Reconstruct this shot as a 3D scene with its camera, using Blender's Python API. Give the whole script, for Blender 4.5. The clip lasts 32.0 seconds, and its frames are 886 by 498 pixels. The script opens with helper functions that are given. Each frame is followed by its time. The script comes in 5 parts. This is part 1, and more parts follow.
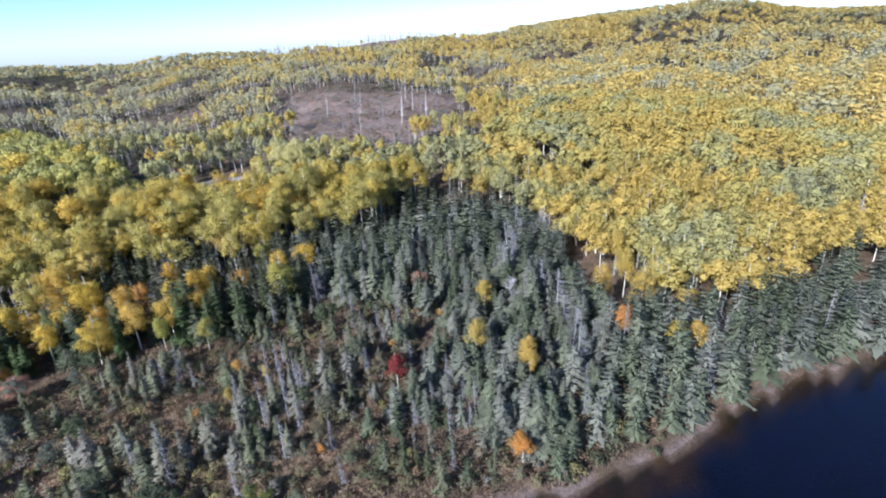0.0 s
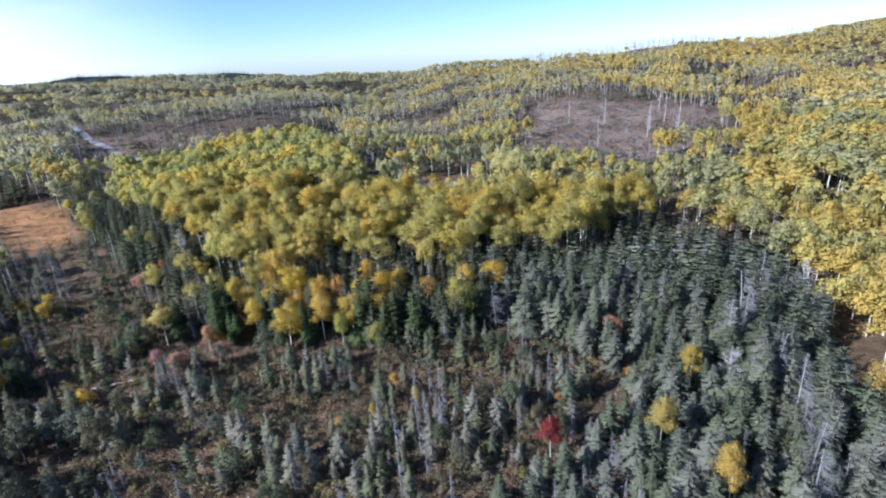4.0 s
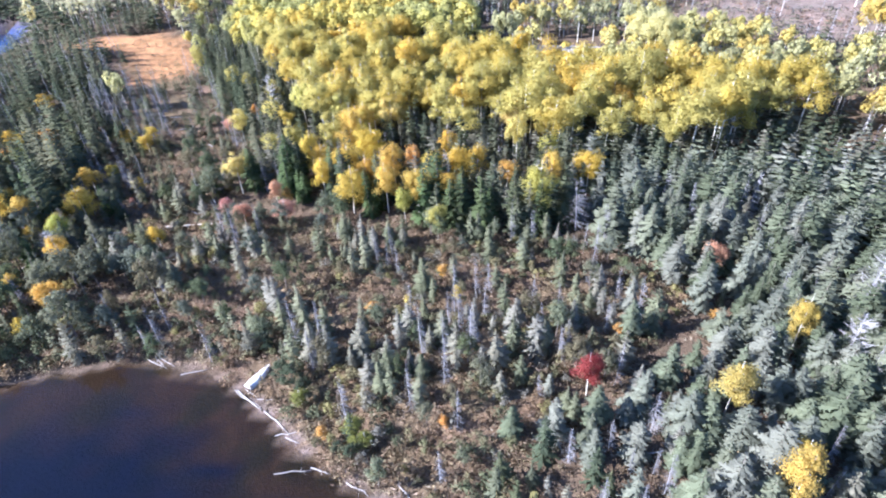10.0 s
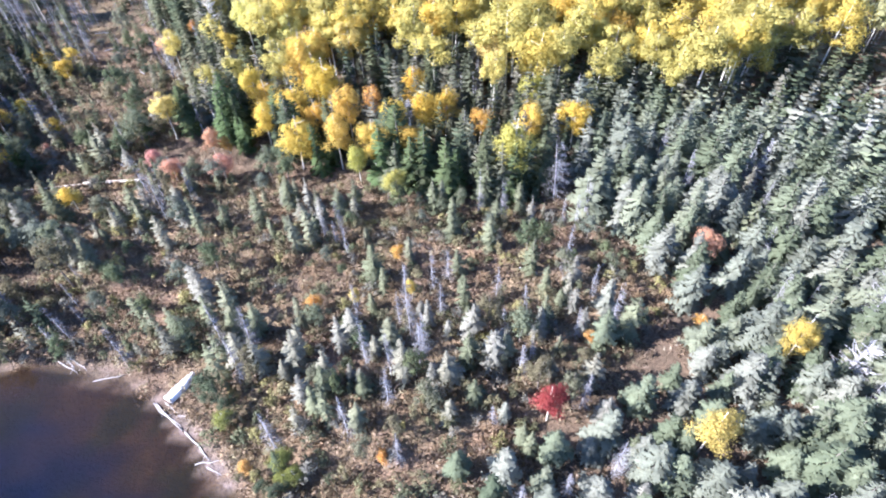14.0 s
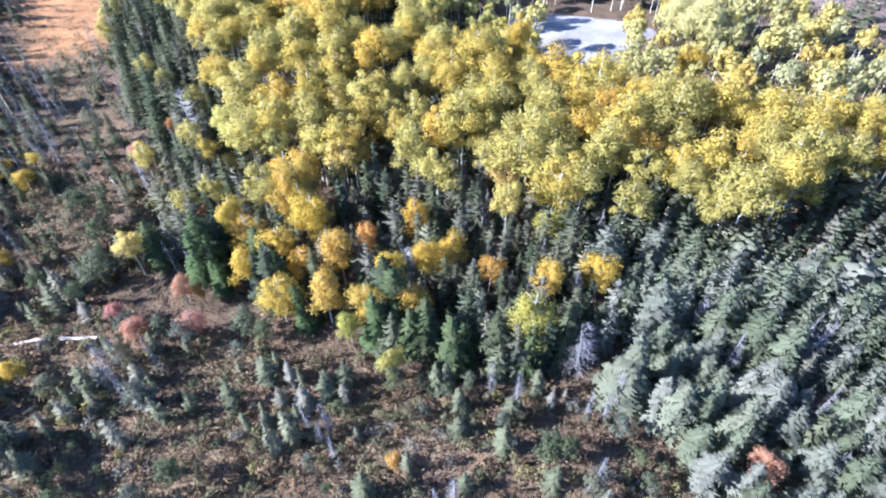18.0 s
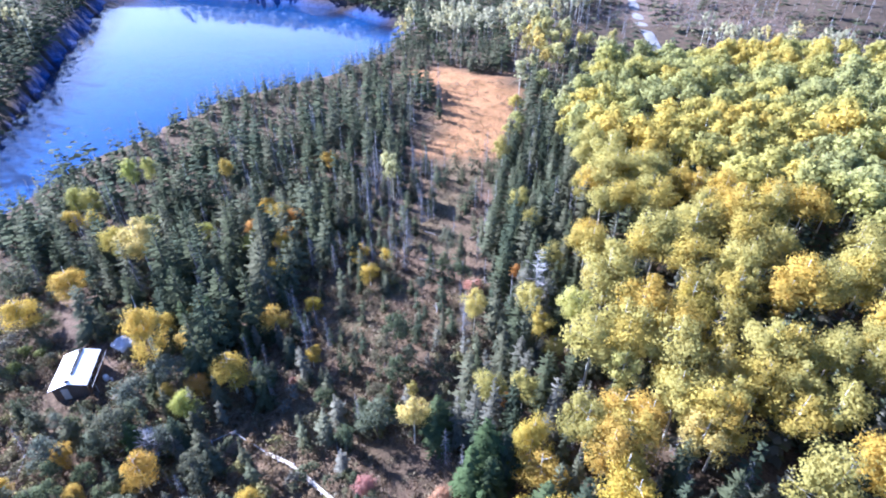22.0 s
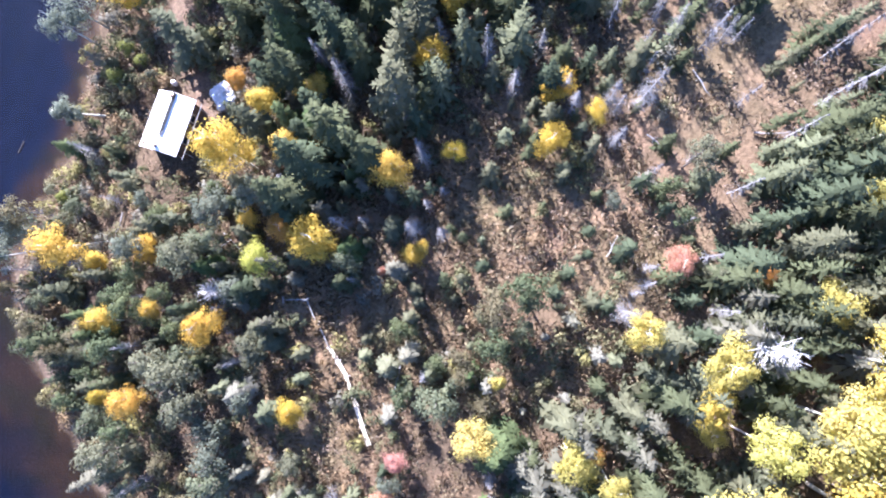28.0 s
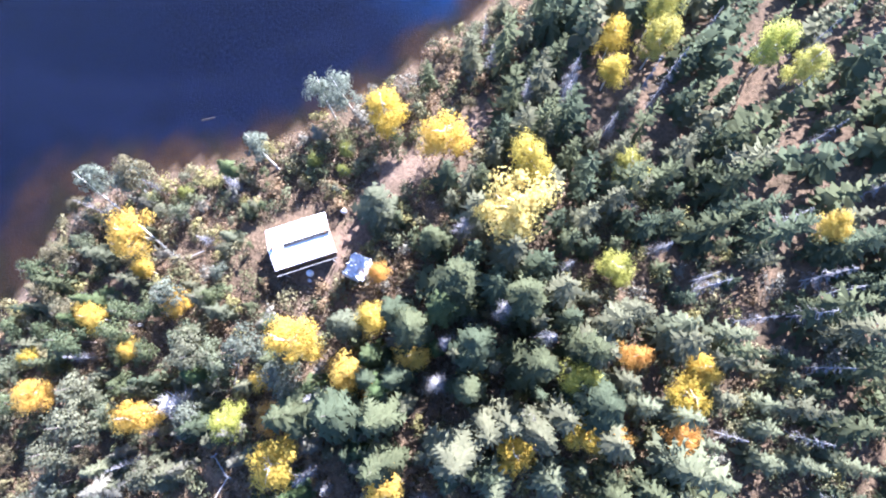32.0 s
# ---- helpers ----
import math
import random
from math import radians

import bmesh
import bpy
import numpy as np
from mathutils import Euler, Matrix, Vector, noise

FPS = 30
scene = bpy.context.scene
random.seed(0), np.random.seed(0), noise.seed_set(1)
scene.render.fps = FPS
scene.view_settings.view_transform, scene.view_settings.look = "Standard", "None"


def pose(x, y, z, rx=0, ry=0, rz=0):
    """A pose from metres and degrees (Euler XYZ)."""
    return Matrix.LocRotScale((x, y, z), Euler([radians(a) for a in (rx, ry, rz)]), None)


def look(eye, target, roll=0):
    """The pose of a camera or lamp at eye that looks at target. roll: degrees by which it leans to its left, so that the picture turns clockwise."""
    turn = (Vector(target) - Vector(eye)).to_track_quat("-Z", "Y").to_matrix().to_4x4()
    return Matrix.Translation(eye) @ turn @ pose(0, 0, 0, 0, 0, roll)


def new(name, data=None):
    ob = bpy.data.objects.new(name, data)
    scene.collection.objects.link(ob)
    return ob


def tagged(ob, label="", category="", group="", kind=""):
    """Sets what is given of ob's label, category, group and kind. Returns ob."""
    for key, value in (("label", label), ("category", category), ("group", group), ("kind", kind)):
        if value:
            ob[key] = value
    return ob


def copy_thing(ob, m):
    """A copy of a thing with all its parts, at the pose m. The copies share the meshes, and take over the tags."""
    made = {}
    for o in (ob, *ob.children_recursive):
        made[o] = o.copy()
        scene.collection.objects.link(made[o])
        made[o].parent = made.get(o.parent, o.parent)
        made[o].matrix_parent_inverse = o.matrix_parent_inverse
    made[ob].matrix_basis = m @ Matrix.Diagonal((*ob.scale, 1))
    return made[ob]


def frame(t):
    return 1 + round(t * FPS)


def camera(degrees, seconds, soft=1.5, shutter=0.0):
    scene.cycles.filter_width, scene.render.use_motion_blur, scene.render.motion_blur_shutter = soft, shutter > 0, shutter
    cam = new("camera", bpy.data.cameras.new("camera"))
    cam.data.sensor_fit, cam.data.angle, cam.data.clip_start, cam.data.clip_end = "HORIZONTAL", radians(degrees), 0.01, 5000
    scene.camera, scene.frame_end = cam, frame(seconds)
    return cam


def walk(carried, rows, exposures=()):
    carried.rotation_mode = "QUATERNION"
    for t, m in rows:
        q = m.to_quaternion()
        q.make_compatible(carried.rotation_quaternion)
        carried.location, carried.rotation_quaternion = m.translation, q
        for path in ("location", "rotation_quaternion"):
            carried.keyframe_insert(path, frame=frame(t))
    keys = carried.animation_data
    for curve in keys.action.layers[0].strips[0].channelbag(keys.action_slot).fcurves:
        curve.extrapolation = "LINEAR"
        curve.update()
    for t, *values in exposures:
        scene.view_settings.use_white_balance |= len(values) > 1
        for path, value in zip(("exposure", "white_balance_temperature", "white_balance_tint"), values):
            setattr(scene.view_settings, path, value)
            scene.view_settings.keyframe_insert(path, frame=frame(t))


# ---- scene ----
# ---- camera and path ----
cam = camera(79.8, 32.0, soft=2.05)
PATH = [
    (0, pose(-20.47, -6.87, 48.92, 67.45, 2.44, -33.62)),
    (0.5, pose(-18.62, -6.43, 48.47, 67.58, 3.37, -25.19)),
    (1, pose(-17.31, -6.20, 47.96, 67.78, 3.54, -21.39)),
    (1.5, pose(-15.96, -5.78, 47.48, 68.00, 3.20, -21.32)),
    (2, pose(-14.53, -5.11, 47.34, 68.37, 2.94, -21.29)),
    (2.5, pose(-13.04, -4.01, 47.42, 68.62, 2.75, -21.28)),
    (3, pose(-11.45, -2.63, 47.54, 68.79, 2.76, -19.54)),
    (3.5, pose(-10.04, -0.98, 47.59, 69.17, 3.07, -13.63)),
    (4, pose(-8.73, 0.91, 47.51, 69.62, 3.53, -6.92)),
    (4.5, pose(-7.72, 2.22, 47.50, 69.93, 3.82, -0.56)),
    (6.5, pose(-4.86, 4.43, 46.06, 71.11, 2.65, 9.09)),
    (7, pose(-3.95, 5.13, 46.01, 71.27, 2.64, 9.05)),
    (7.5, pose(-3.09, 5.72, 45.95, 71.24, 2.53, 9.03)),
    (8, pose(-2.25, 6.46, 45.95, 70.83, 2.47, 9.03)),
    (8.5, pose(-1.58, 7.44, 45.89, 64.34, 2.41, 8.98)),
    (9, pose(-0.93, 8.65, 45.91, 58.87, 2.36, 8.95)),
    (9.5, pose(-0.29, 10.02, 45.78, 57.60, 2.37, 8.93)),
    (10, pose(0.19, 11.51, 45.59, 55.81, 2.31, 8.89)),
    (10.5, pose(0.77, 13.05, 45.45, 47.96, 2.30, 8.88)),
    (11, pose(1.01, 14.59, 45.26, 43.85, 2.05, 8.75)),
    (11.5, pose(1.44, 16.20, 45.09, 43.83, 2.00, 8.69)),
    (12, pose(1.97, 17.90, 44.97, 43.78, 1.99, 8.70)),
    (12.5, pose(2.27, 19.70, 45.11, 43.89, 1.84, 8.70)),
    (13, pose(2.46, 21.82, 45.91, 44.05, 1.68, 8.68)),
    (13.5, pose(2.49, 23.96, 46.83, 44.29, 1.41, 8.68)),
    (14, pose(2.36, 26.09, 47.73, 44.64, 1.12, 8.67)),
    (14.5, pose(2.03, 28.47, 48.88, 44.80, 0.96, 8.59)),
    (16.5, pose(0.60, 39.33, 53.46, 45.24, 0.94, 8.88)),
    (17, pose(0.17, 41.96, 54.08, 45.46, 1.00, 9.01)),
    (17.5, pose(-0.56, 44.55, 54.59, 45.35, 0.92, 8.95)),
    (18, pose(-1.41, 47.29, 55.05, 45.26, 0.77, 8.97)),
    (18.5, pose(-2.46, 50.05, 55.72, 45.06, 0.46, 13.94)),
    (19, pose(-4.12, 52.72, 56.01, 45.10, 0.25, 21.65)),
    (19.5, pose(-5.98, 55.37, 55.45, 52.10, 0.34, 29.45)),
    (20, pose(-8.10, 57.91, 55.74, 55.47, 0.31, 36.43)),
    (20.5, pose(-10.66, 60.13, 55.81, 55.68, 0.25, 43.31)),
    (21, pose(-13.50, 62.18, 55.80, 55.71, 0.28, 47.76)),
    (21.5, pose(-16.43, 64.20, 55.87, 55.72, 0.15, 47.82)),
    (22, pose(-19.52, 66.29, 56.05, 55.63, 0.07, 47.81)),
    (22.5, pose(-22.59, 68.41, 56.13, 55.68, 0.10, 47.83)),
    (23, pose(-25.74, 70.53, 56.15, 51.91, 0.12, 47.86)),
    (23.5, pose(-28.91, 72.74, 56.20, 47.46, 0.16, 47.93)),
    (24, pose(-31.90, 75.10, 56.17, 39.76, 0.40, 48.12)),
    (24.5, pose(-35.01, 77.06, 56.40, 30.49, 0.54, 48.02)),
    (26.5, pose(-51.43, 90.84, 57.41, 2.40, 3.06, 50.78)),
    (27, pose(-55.08, 92.27, 57.31, 3.48, 3.89, 60.28)),
    (27.5, pose(-59.24, 93.03, 57.41, 4.38, 4.14, 69.95)),
    (28, pose(-63.42, 93.65, 57.36, 5.24, 4.61, 79.65)),
    (28.5, pose(-67.33, 92.98, 57.30, 6.41, 4.29, 89.51)),
    (29, pose(-71.02, 92.12, 57.38, 7.54, 3.92, 99.04)),
    (29.5, pose(-74.71, 90.78, 57.45, 8.03, 3.58, 103.73)),
    (30, pose(-78.72, 90.07, 57.12, 8.01, 3.95, 103.75)),
    (30.5, pose(-82.19, 89.18, 56.92, 8.67, 3.92, 105.79)),
    (31, pose(-85.63, 87.79, 56.80, 9.78, 3.61, 114.81)),
    (31.5, pose(-88.57, 85.79, 56.88, 10.85, 2.85, 124.29)),
    (32, pose(-91.58, 83.64, 57.12, 11.63, 2.21, 133.93)),
]
walk(cam, PATH, exposures=[(0.0, 1.22, 5550, 18), (4.0, 1.05, 5500, 16), (8.0, 1.0, 5550, 16), (9.3, 1.86, 5400, 22), (11.0, 2.38, 5650, 20), (14.0, 2.56, 5650, 22), (17.0, 2.28, 5400, 20), (19.0, 2.08, 5250, 21), (23.0, 2.2, 5050, 24), (27.0, 2.48, 5700, 24), (30.0, 3.05, 5680, 26), (32.0, 3.05, 5600, 24)])

# ---- light ----
SUN_EL, SUN_TO = 31.0, (-0.95, -0.32)
world = bpy.data.worlds.new("world")
scene.world = world
world.use_nodes = True
wn = world.node_tree.nodes
sky = wn.new("ShaderNodeTexSky")
sky.sky_type, sky.sun_disc = "NISHITA", False
sky.sun_elevation = radians(SUN_EL)
sky.sun_rotation = math.atan2(SUN_TO[0], SUN_TO[1])
sky.altitude, sky.air_density, sky.dust_density, sky.ozone_density = 2500.0, 1.0, 1.6, 5.0
wn["Background"].inputs["Strength"].default_value = 0.09
wl = world.node_tree.links
wl.new(sky.outputs[0], wn["Background"].inputs["Color"])
# A thin bright veil of cloud over the north-western and western horizon.
way = wn.new("ShaderNodeTexCoord").outputs["Generated"]
dot = wn.new("ShaderNodeVectorMath")
dot.operation, dot.inputs[1].default_value = "DOT_PRODUCT", (-0.966, 0.259, 0.0)
xyz = wn.new("ShaderNodeSeparateXYZ")
streak = wn.new("ShaderNodeMapping")
streak.inputs["Scale"].default_value = (2.0, 2.0, 9.0)
puff = wn.new("ShaderNodeTexNoise")
puff.inputs["Scale"].default_value, puff.inputs["Detail"].default_value = 1.6, 6.0
wl.new(way, dot.inputs[0]), wl.new(way, xyz.inputs[0]), wl.new(way, streak.inputs[0]), wl.new(streak.outputs[0], puff.inputs["Vector"])


def world_range(value, a, b, lo, hi):
    n = wn.new("ShaderNodeMapRange")
    n.interpolation_type = "SMOOTHSTEP"
    for k, v in zip(("From Min", "From Max", "To Min", "To Max"), (a, b, lo, hi)):
        n.inputs[k].default_value = v
    wl.new(value, n.inputs["Value"])
    return n.outputs[0]


def world_times(a, b):
    n = wn.new("ShaderNodeMath")
    n.operation = "MULTIPLY"
    wl.new(a, n.inputs[0]), wl.new(b, n.inputs[1])
    return n.outputs[0]


veil = world_times(world_range(dot.outputs["Value"], 0.45, 0.95, 0.0, 1.0), world_range(xyz.outputs["Z"], 0.03, 0.36, 1.0, 0.0))
veil = world_times(veil, world_range(puff.outputs["Fac"], 0.25, 0.6, 0.55, 1.0))
cloud = wn.new("ShaderNodeBackground")
cloud.inputs["Color"].default_value, cloud.inputs["Strength"].default_value = (0.95, 0.97, 1.0, 1), 0.8
both = wn.new("ShaderNodeMixShader")
wl.new(veil, both.inputs[0]), wl.new(wn["Background"].outputs[0], both.inputs[1]), wl.new(cloud.outputs[0], both.inputs[2])
wl.new(both.outputs[0], wn["World Output"].inputs["Surface"])
sun = new("sun", bpy.data.lights.new("sun", "SUN"))
sun.data.energy, sun.data.angle, sun.data.color = 4.65, radians(0.6), (1.0, 0.96, 0.90)
c = math.cos(radians(SUN_EL)) / math.hypot(*SUN_TO)
sun.matrix_world = look((0, 0, 300), (-SUN_TO[0] * c, -SUN_TO[1] * c, 300 - math.sin(radians(SUN_EL))))

# ---- materials ----


def material(name):
    m = bpy.data.materials.new(name)
    m.use_nodes = True
    nt = m.node_tree
    return m, nt, nt.nodes, nt.nodes["Principled BSDF"]


def node(nt, kind, **ins):
    n = nt.nodes.new(kind)
    for k, v in ins.items():
        n.inputs[k.replace("_", " ")].default_value = v
    return n


def ramp(nt, stops):
    n = nt.nodes.new("ShaderNodeValToRGB")
    e = n.color_ramp.elements
    while len(e) < len(stops):
        e.new(0.5)
    for el, (p, col) in zip(e, stops):
        el.position, el.color = p, (*col, 1)
    return n


def mix(nt, kind, fac, a, b):
    n = nt.nodes.new("ShaderNodeMix")
    n.data_type, n.blend_type = "RGBA", kind
    for sock, v in ((0, fac), (6, a), (7, b)):
        if hasattr(v, "is_output"):
            nt.links.new(v, n.inputs[sock])
        else:
            n.inputs[sock].default_value = v if sock == 0 else (*v, 1)
    return n.outputs[2]


def foliage(name, own, through_light=0.35, vary=0.35, rough=0.6, shine=0.2):
    """Leaves or needles. own: the colour comes from the object, otherwise from the mesh's tint."""
    m, nt, ns, p = material(name)
    if own:
        col = ns.new("ShaderNodeObjectInfo").outputs["Color"]
    else:
        a = ns.new("ShaderNodeAttribute")
        a.attribute_name = "tint"
        col = a.outputs["Color"]
    isl = ns.new("ShaderNodeNewGeometry").outputs["Random Per Island"]
    hsv = node(nt, "ShaderNodeHueSaturation")
    nt.links.new(col, hsv.inputs["Color"])
    rng = node(nt, "ShaderNodeMapRange", To_Min=1 - vary, To_Max=1 + vary)
    nt.links.new(isl, rng.inputs["Value"])
    nt.links.new(rng.outputs[0], hsv.inputs["Value"])
    hue = node(nt, "ShaderNodeMapRange", To_Min=0.49, To_Max=0.51)
    tex = node(nt, "ShaderNodeTexNoise", Scale=0.9, Detail=2.0)
    nt.links.new(ns.new("ShaderNodeTexCoord").outputs["Object"], tex.inputs["Vector"])
    nt.links.new(tex.outputs["Fac"], hue.inputs["Value"])
    nt.links.new(hue.outputs[0], hsv.inputs["Hue"])
    p.inputs["Roughness"].default_value = rough
    p.inputs["Specular IOR Level"].default_value = shine
    nt.links.new(hsv.outputs[0], p.inputs["Base Color"])
    tr = node(nt, "ShaderNodeBsdfTranslucent")
    nt.links.new(hsv.outputs[0], tr.inputs["Color"])
    ms = node(nt, "ShaderNodeMixShader", Fac=through_light)
    nt.links.new(p.outputs[0], ms.inputs[1])
    nt.links.new(tr.outputs[0], ms.inputs[2])
    nt.links.new(ms.outputs[0], ns["Material Output"].inputs["Surface"])
    return m


def rough_surface(name, stops, scale, bump=0.3, rough=0.85, detail=5.0, second=0.0):
    m, nt, ns, p = material(name)
    tc = ns.new("ShaderNodeTexCoord").outputs["Object"]
    a = node(nt, "ShaderNodeTexNoise", Scale=scale, Detail=detail, Roughness=0.65)
    nt.links.new(tc, a.inputs["Vector"])
    r = ramp(nt, stops)
    nt.links.new(a.outputs["Fac"], r.inputs[0])
    col = r.outputs[0]
    if second:
        b = node(nt, "ShaderNodeTexNoise", Scale=second, Detail=3.0)
        nt.links.new(tc, b.inputs["Vector"])
        g = ramp(nt, [(0.3, (0.6, 0.6, 0.6)), (0.7, (1.15, 1.15, 1.15))])
        nt.links.new(b.outputs["Fac"], g.inputs[0])
        col = mix(nt, "MULTIPLY", 1.0, col, g.outputs[0])
    nt.links.new(col, p.inputs["Base Color"])
    p.inputs["Roughness"].default_value = rough
    bp = node(nt, "ShaderNodeBump", Strength=bump, Distance=0.05)
    nt.links.new(a.outputs["Fac"], bp.inputs["Height"])
    nt.links.new(bp.outputs[0], p.inputs["Normal"])
    return m


LEAF = foliage("leaves", True, 0.5, 0.10, 0.7, 0.08)
LEAF_MANY = foliage("leaves_woods", False, 0.5, 0.08, 0.7, 0.08)
NEEDLE = foliage("needles", True, 0.42, 0.14, 0.9, 0.04)
NEEDLE_MANY = foliage("needles_woods", False, 0.42, 0.14, 0.9, 0.04)
SHRUB = foliage("shrub_leaves", False, 0.2, 0.12, 0.8, 0.08)
BARK_DARK = rough_surface("spruce_bark", [(0.3, (0.07, 0.055, 0.045)), (0.7, (0.2, 0.17, 0.145))], 6.0)
BARK_PALE = rough_surface("aspen_bark", [(0.25, (0.16, 0.15, 0.12)), (0.45, (0.5, 0.48, 0.4)), (0.8, (0.66, 0.64, 0.56))], 3.0)
WOOD_GREY = rough_surface("dead_wood", [(0.3, (0.2, 0.195, 0.19)), (0.7, (0.38, 0.37, 0.365))], 4.0)
WOOD_WHITE = rough_surface("bleached_wood", [(0.3, (0.38, 0.36, 0.33)), (0.7, (0.62, 0.595, 0.56))], 5.0)
TWIG = rough_surface("grey_twigs", [(0.3, (0.12, 0.118, 0.118)), (0.7, (0.21, 0.205, 0.21))], 2.0)
PLANK = rough_surface("weathered_planks", [(0.3, (0.42, 0.36, 0.28)), (0.7, (0.66, 0.59, 0.48))], 9.0)
GRAVEL = rough_surface("gravel", [(0.3, (0.20, 0.195, 0.19)), (0.7, (0.34, 0.335, 0.325))], 3.0, second=0.12)
DRIFT = rough_surface("drift_wood", [(0.3, (0.26, 0.24, 0.22)), (0.7, (0.46, 0.43, 0.40))], 5.0)

GROUND_MAT, nt, ns, p = material("forest_floor")
att = ns.new("ShaderNodeAttribute")
att.attribute_name = "tint"
tc = ns.new("ShaderNodeTexCoord").outputs["Object"]
n1 = node(nt, "ShaderNodeTexNoise", Scale=0.35, Detail=8.0, Roughness=0.7)
n2 = node(nt, "ShaderNodeTexNoise", Scale=2.6, Detail=6.0, Roughness=0.75)
for n in (n1, n2):
    nt.links.new(tc, n.inputs["Vector"])
r1 = ramp(nt, [(0.3, (0.5, 0.52, 0.48)), (0.5, (0.95, 0.92, 0.9)), (0.7, (1.3, 1.2, 1.15))])
r2 = ramp(nt, [(0.3, (0.45, 0.42, 0.4)), (0.55, (1.0, 1.0, 1.0)), (0.75, (1.45, 1.3, 1.1))])
nt.links.new(n1.outputs["Fac"], r1.inputs[0])
nt.links.new(n2.outputs["Fac"], r2.inputs[0])
col = mix(nt, "MULTIPLY", 1.0, att.outputs["Color"], r1.outputs[0])
col = mix(nt, "MULTIPLY", 1.0, col, r2.outputs[0])
nt.links.new(col, p.inputs["Base Color"])
p.inputs["Roughness"].default_value = 0.95
p.inputs["Specular IOR Level"].default_value = 0.06
bp = node(nt, "ShaderNodeBump", Strength=0.8, Distance=0.25)
nt.links.new(n2.outputs["Fac"], bp.inputs["Height"])
nt.links.new(bp.outputs[0], p.inputs["Normal"])

WATER, nt, ns, p = material("lake_water")
ns.remove(p)
fres = node(nt, "ShaderNodeFresnel", IOR=1.34)
wav = node(nt, "ShaderNodeTexNoise", Scale=0.8, Detail=4.0)
bp = node(nt, "ShaderNodeBump", Strength=0.035, Distance=0.1)
nt.links.new(wav.outputs["Fac"], bp.inputs["Height"])
nt.links.new(bp.outputs[0], fres.inputs["Normal"])
gl = node(nt, "ShaderNodeBsdfGlossy", Roughness=0.05)
nt.links.new(bp.outputs[0], gl.inputs["Normal"])
tp = node(nt, "ShaderNodeBsdfTransparent", Color=(0.80, 0.78, 0.74, 1))
ms = node(nt, "ShaderNodeMixShader")
nt.links.new(fres.outputs[0], ms.inputs[0])
nt.links.new(tp.outputs[0], ms.inputs[1])
nt.links.new(gl.outputs[0], ms.inputs[2])
nt.links.new(ms.outputs[0], ns["Material Output"].inputs["Surface"])

# ---- plan ----
# The shore: the southern lake's north bank from east to west, then round the western arm.
SHORE = [(900, -120), (300, -40), (150, -8), (74, 13.7), (55, 18.6), (43, 20.5), (28.8, 20.6), (11.7, 24.4), (-9.7, 35.7), (-17.5, 39),
         (-22.8, 42.4), (-29.1, 46.6), (-35.8, 49.5), (-45.4, 49.8), (-52, 47.5), (-58, 45), (-64.5, 42.6), (-71, 40.4), (-77, 41),
         (-83.3, 44.6), (-90, 49.2), (-98.5, 52.5), (-110, 55.6), (-125, 57), (-150, 60), (-163, 78), (-168, 100), (-176, 124),
         (-172, 150), (-188, 190), (-208, 214), (-228, 232), (-268, 236), (-319, 231), (-400, 190), (-470, 176)]
SHORE += [(-409, 146), (-282, 97), (-205, 70), (-186, 60), (-200, 20), (-260, -120), (-200, -260), (100, -330), (900, -330)]
BOG = [(-56, 84), (-29, 82), (-3, 79), (13, 80), (22, 66), (9, 52), (0, 41), (-10, 37), (-17, 40), (-29, 47.5), (-41, 52), (-44, 60),
       (-56, 66), (-70, 66), (-80, 76), (-82, 90), (-86, 108), (-98, 128), (-110, 139), (-128, 165), (-118, 178), (-100, 160),
       (-84, 138), (-66, 118), (-52, 105), (-50, 92)]
MEADOW = [(-106, 135), (-109, 146), (-123, 161), (-141, 168), (-156, 174), (-150, 182), (-130, 190), (-117, 184), (-100, 162), (-92, 148)]
GROVE = [(28, 112), (34, 128), (38, 140), (60, 146), (88, 140), (84, 128), (62, 120), (46, 112)]
ASPEN = [(-34, 88), (-47, 115), (-63, 141), (-92, 168), (-107, 211), (-83, 257), (-43, 270), (-20, 185), (-8, 160), (12, 142), (30, 125), (45, 128),
         (60, 122), (28, 104), (10, 97), (14, 88), (1, 80), (-15, 82), (-26, 83)]
CONIFER = [(12, 77), (13, 98), (28, 106), (60, 124), (68, 95), (66, 78), (43, 48), (60, 34), (85, 30), (120, 18), (200, -2), (150, -8), (74, 14),
           (43, 21), (12, 26), (14, 36), (16, 50), (22, 65)]
HILL = [(70, 125), (68, 78), (36, 45), (46, 35), (90, 32), (130, 20), (420, 60), (500, 220), (330, 320), (200, 240), (122, 165)]
CLEARING = [(34, 158), (54, 172), (75, 168), (102, 158), (125, 185), (149, 228), (165, 300), (115, 345), (75, 345), (38, 205)]
CUTOVER = [(-140, 225), (-95, 240), (-40, 236), (-26, 290), (-56, 400), (-134, 440), (-210, 430), (-170, 300)]
PIT = [(-8, 172), (2, 177), (24, 174), (27, 168), (19, 158), (15, 141), (9, 140), (5, 153), (-2, 160)]
ROAD = [(-35, 262), (-60, 250), (-83, 246), (-97, 243), (-106, 250), (-116, 258), (-131, 276), (-152, 305), (-180, 341), (-230, 420)]


def inside(poly, x, y):
    """Which of the places x, y (arrays) lie in the polygon."""
    hit = np.zeros(np.shape(x), bool)
    for (ax, ay), (bx, by) in zip(poly, poly[1:] + poly[:1]):
        cut = (ay > y) != (by > y)
        hit ^= cut & (x < (bx - ax) * (y - ay) / ((by - ay) or 1e-9) + ax)
    return hit


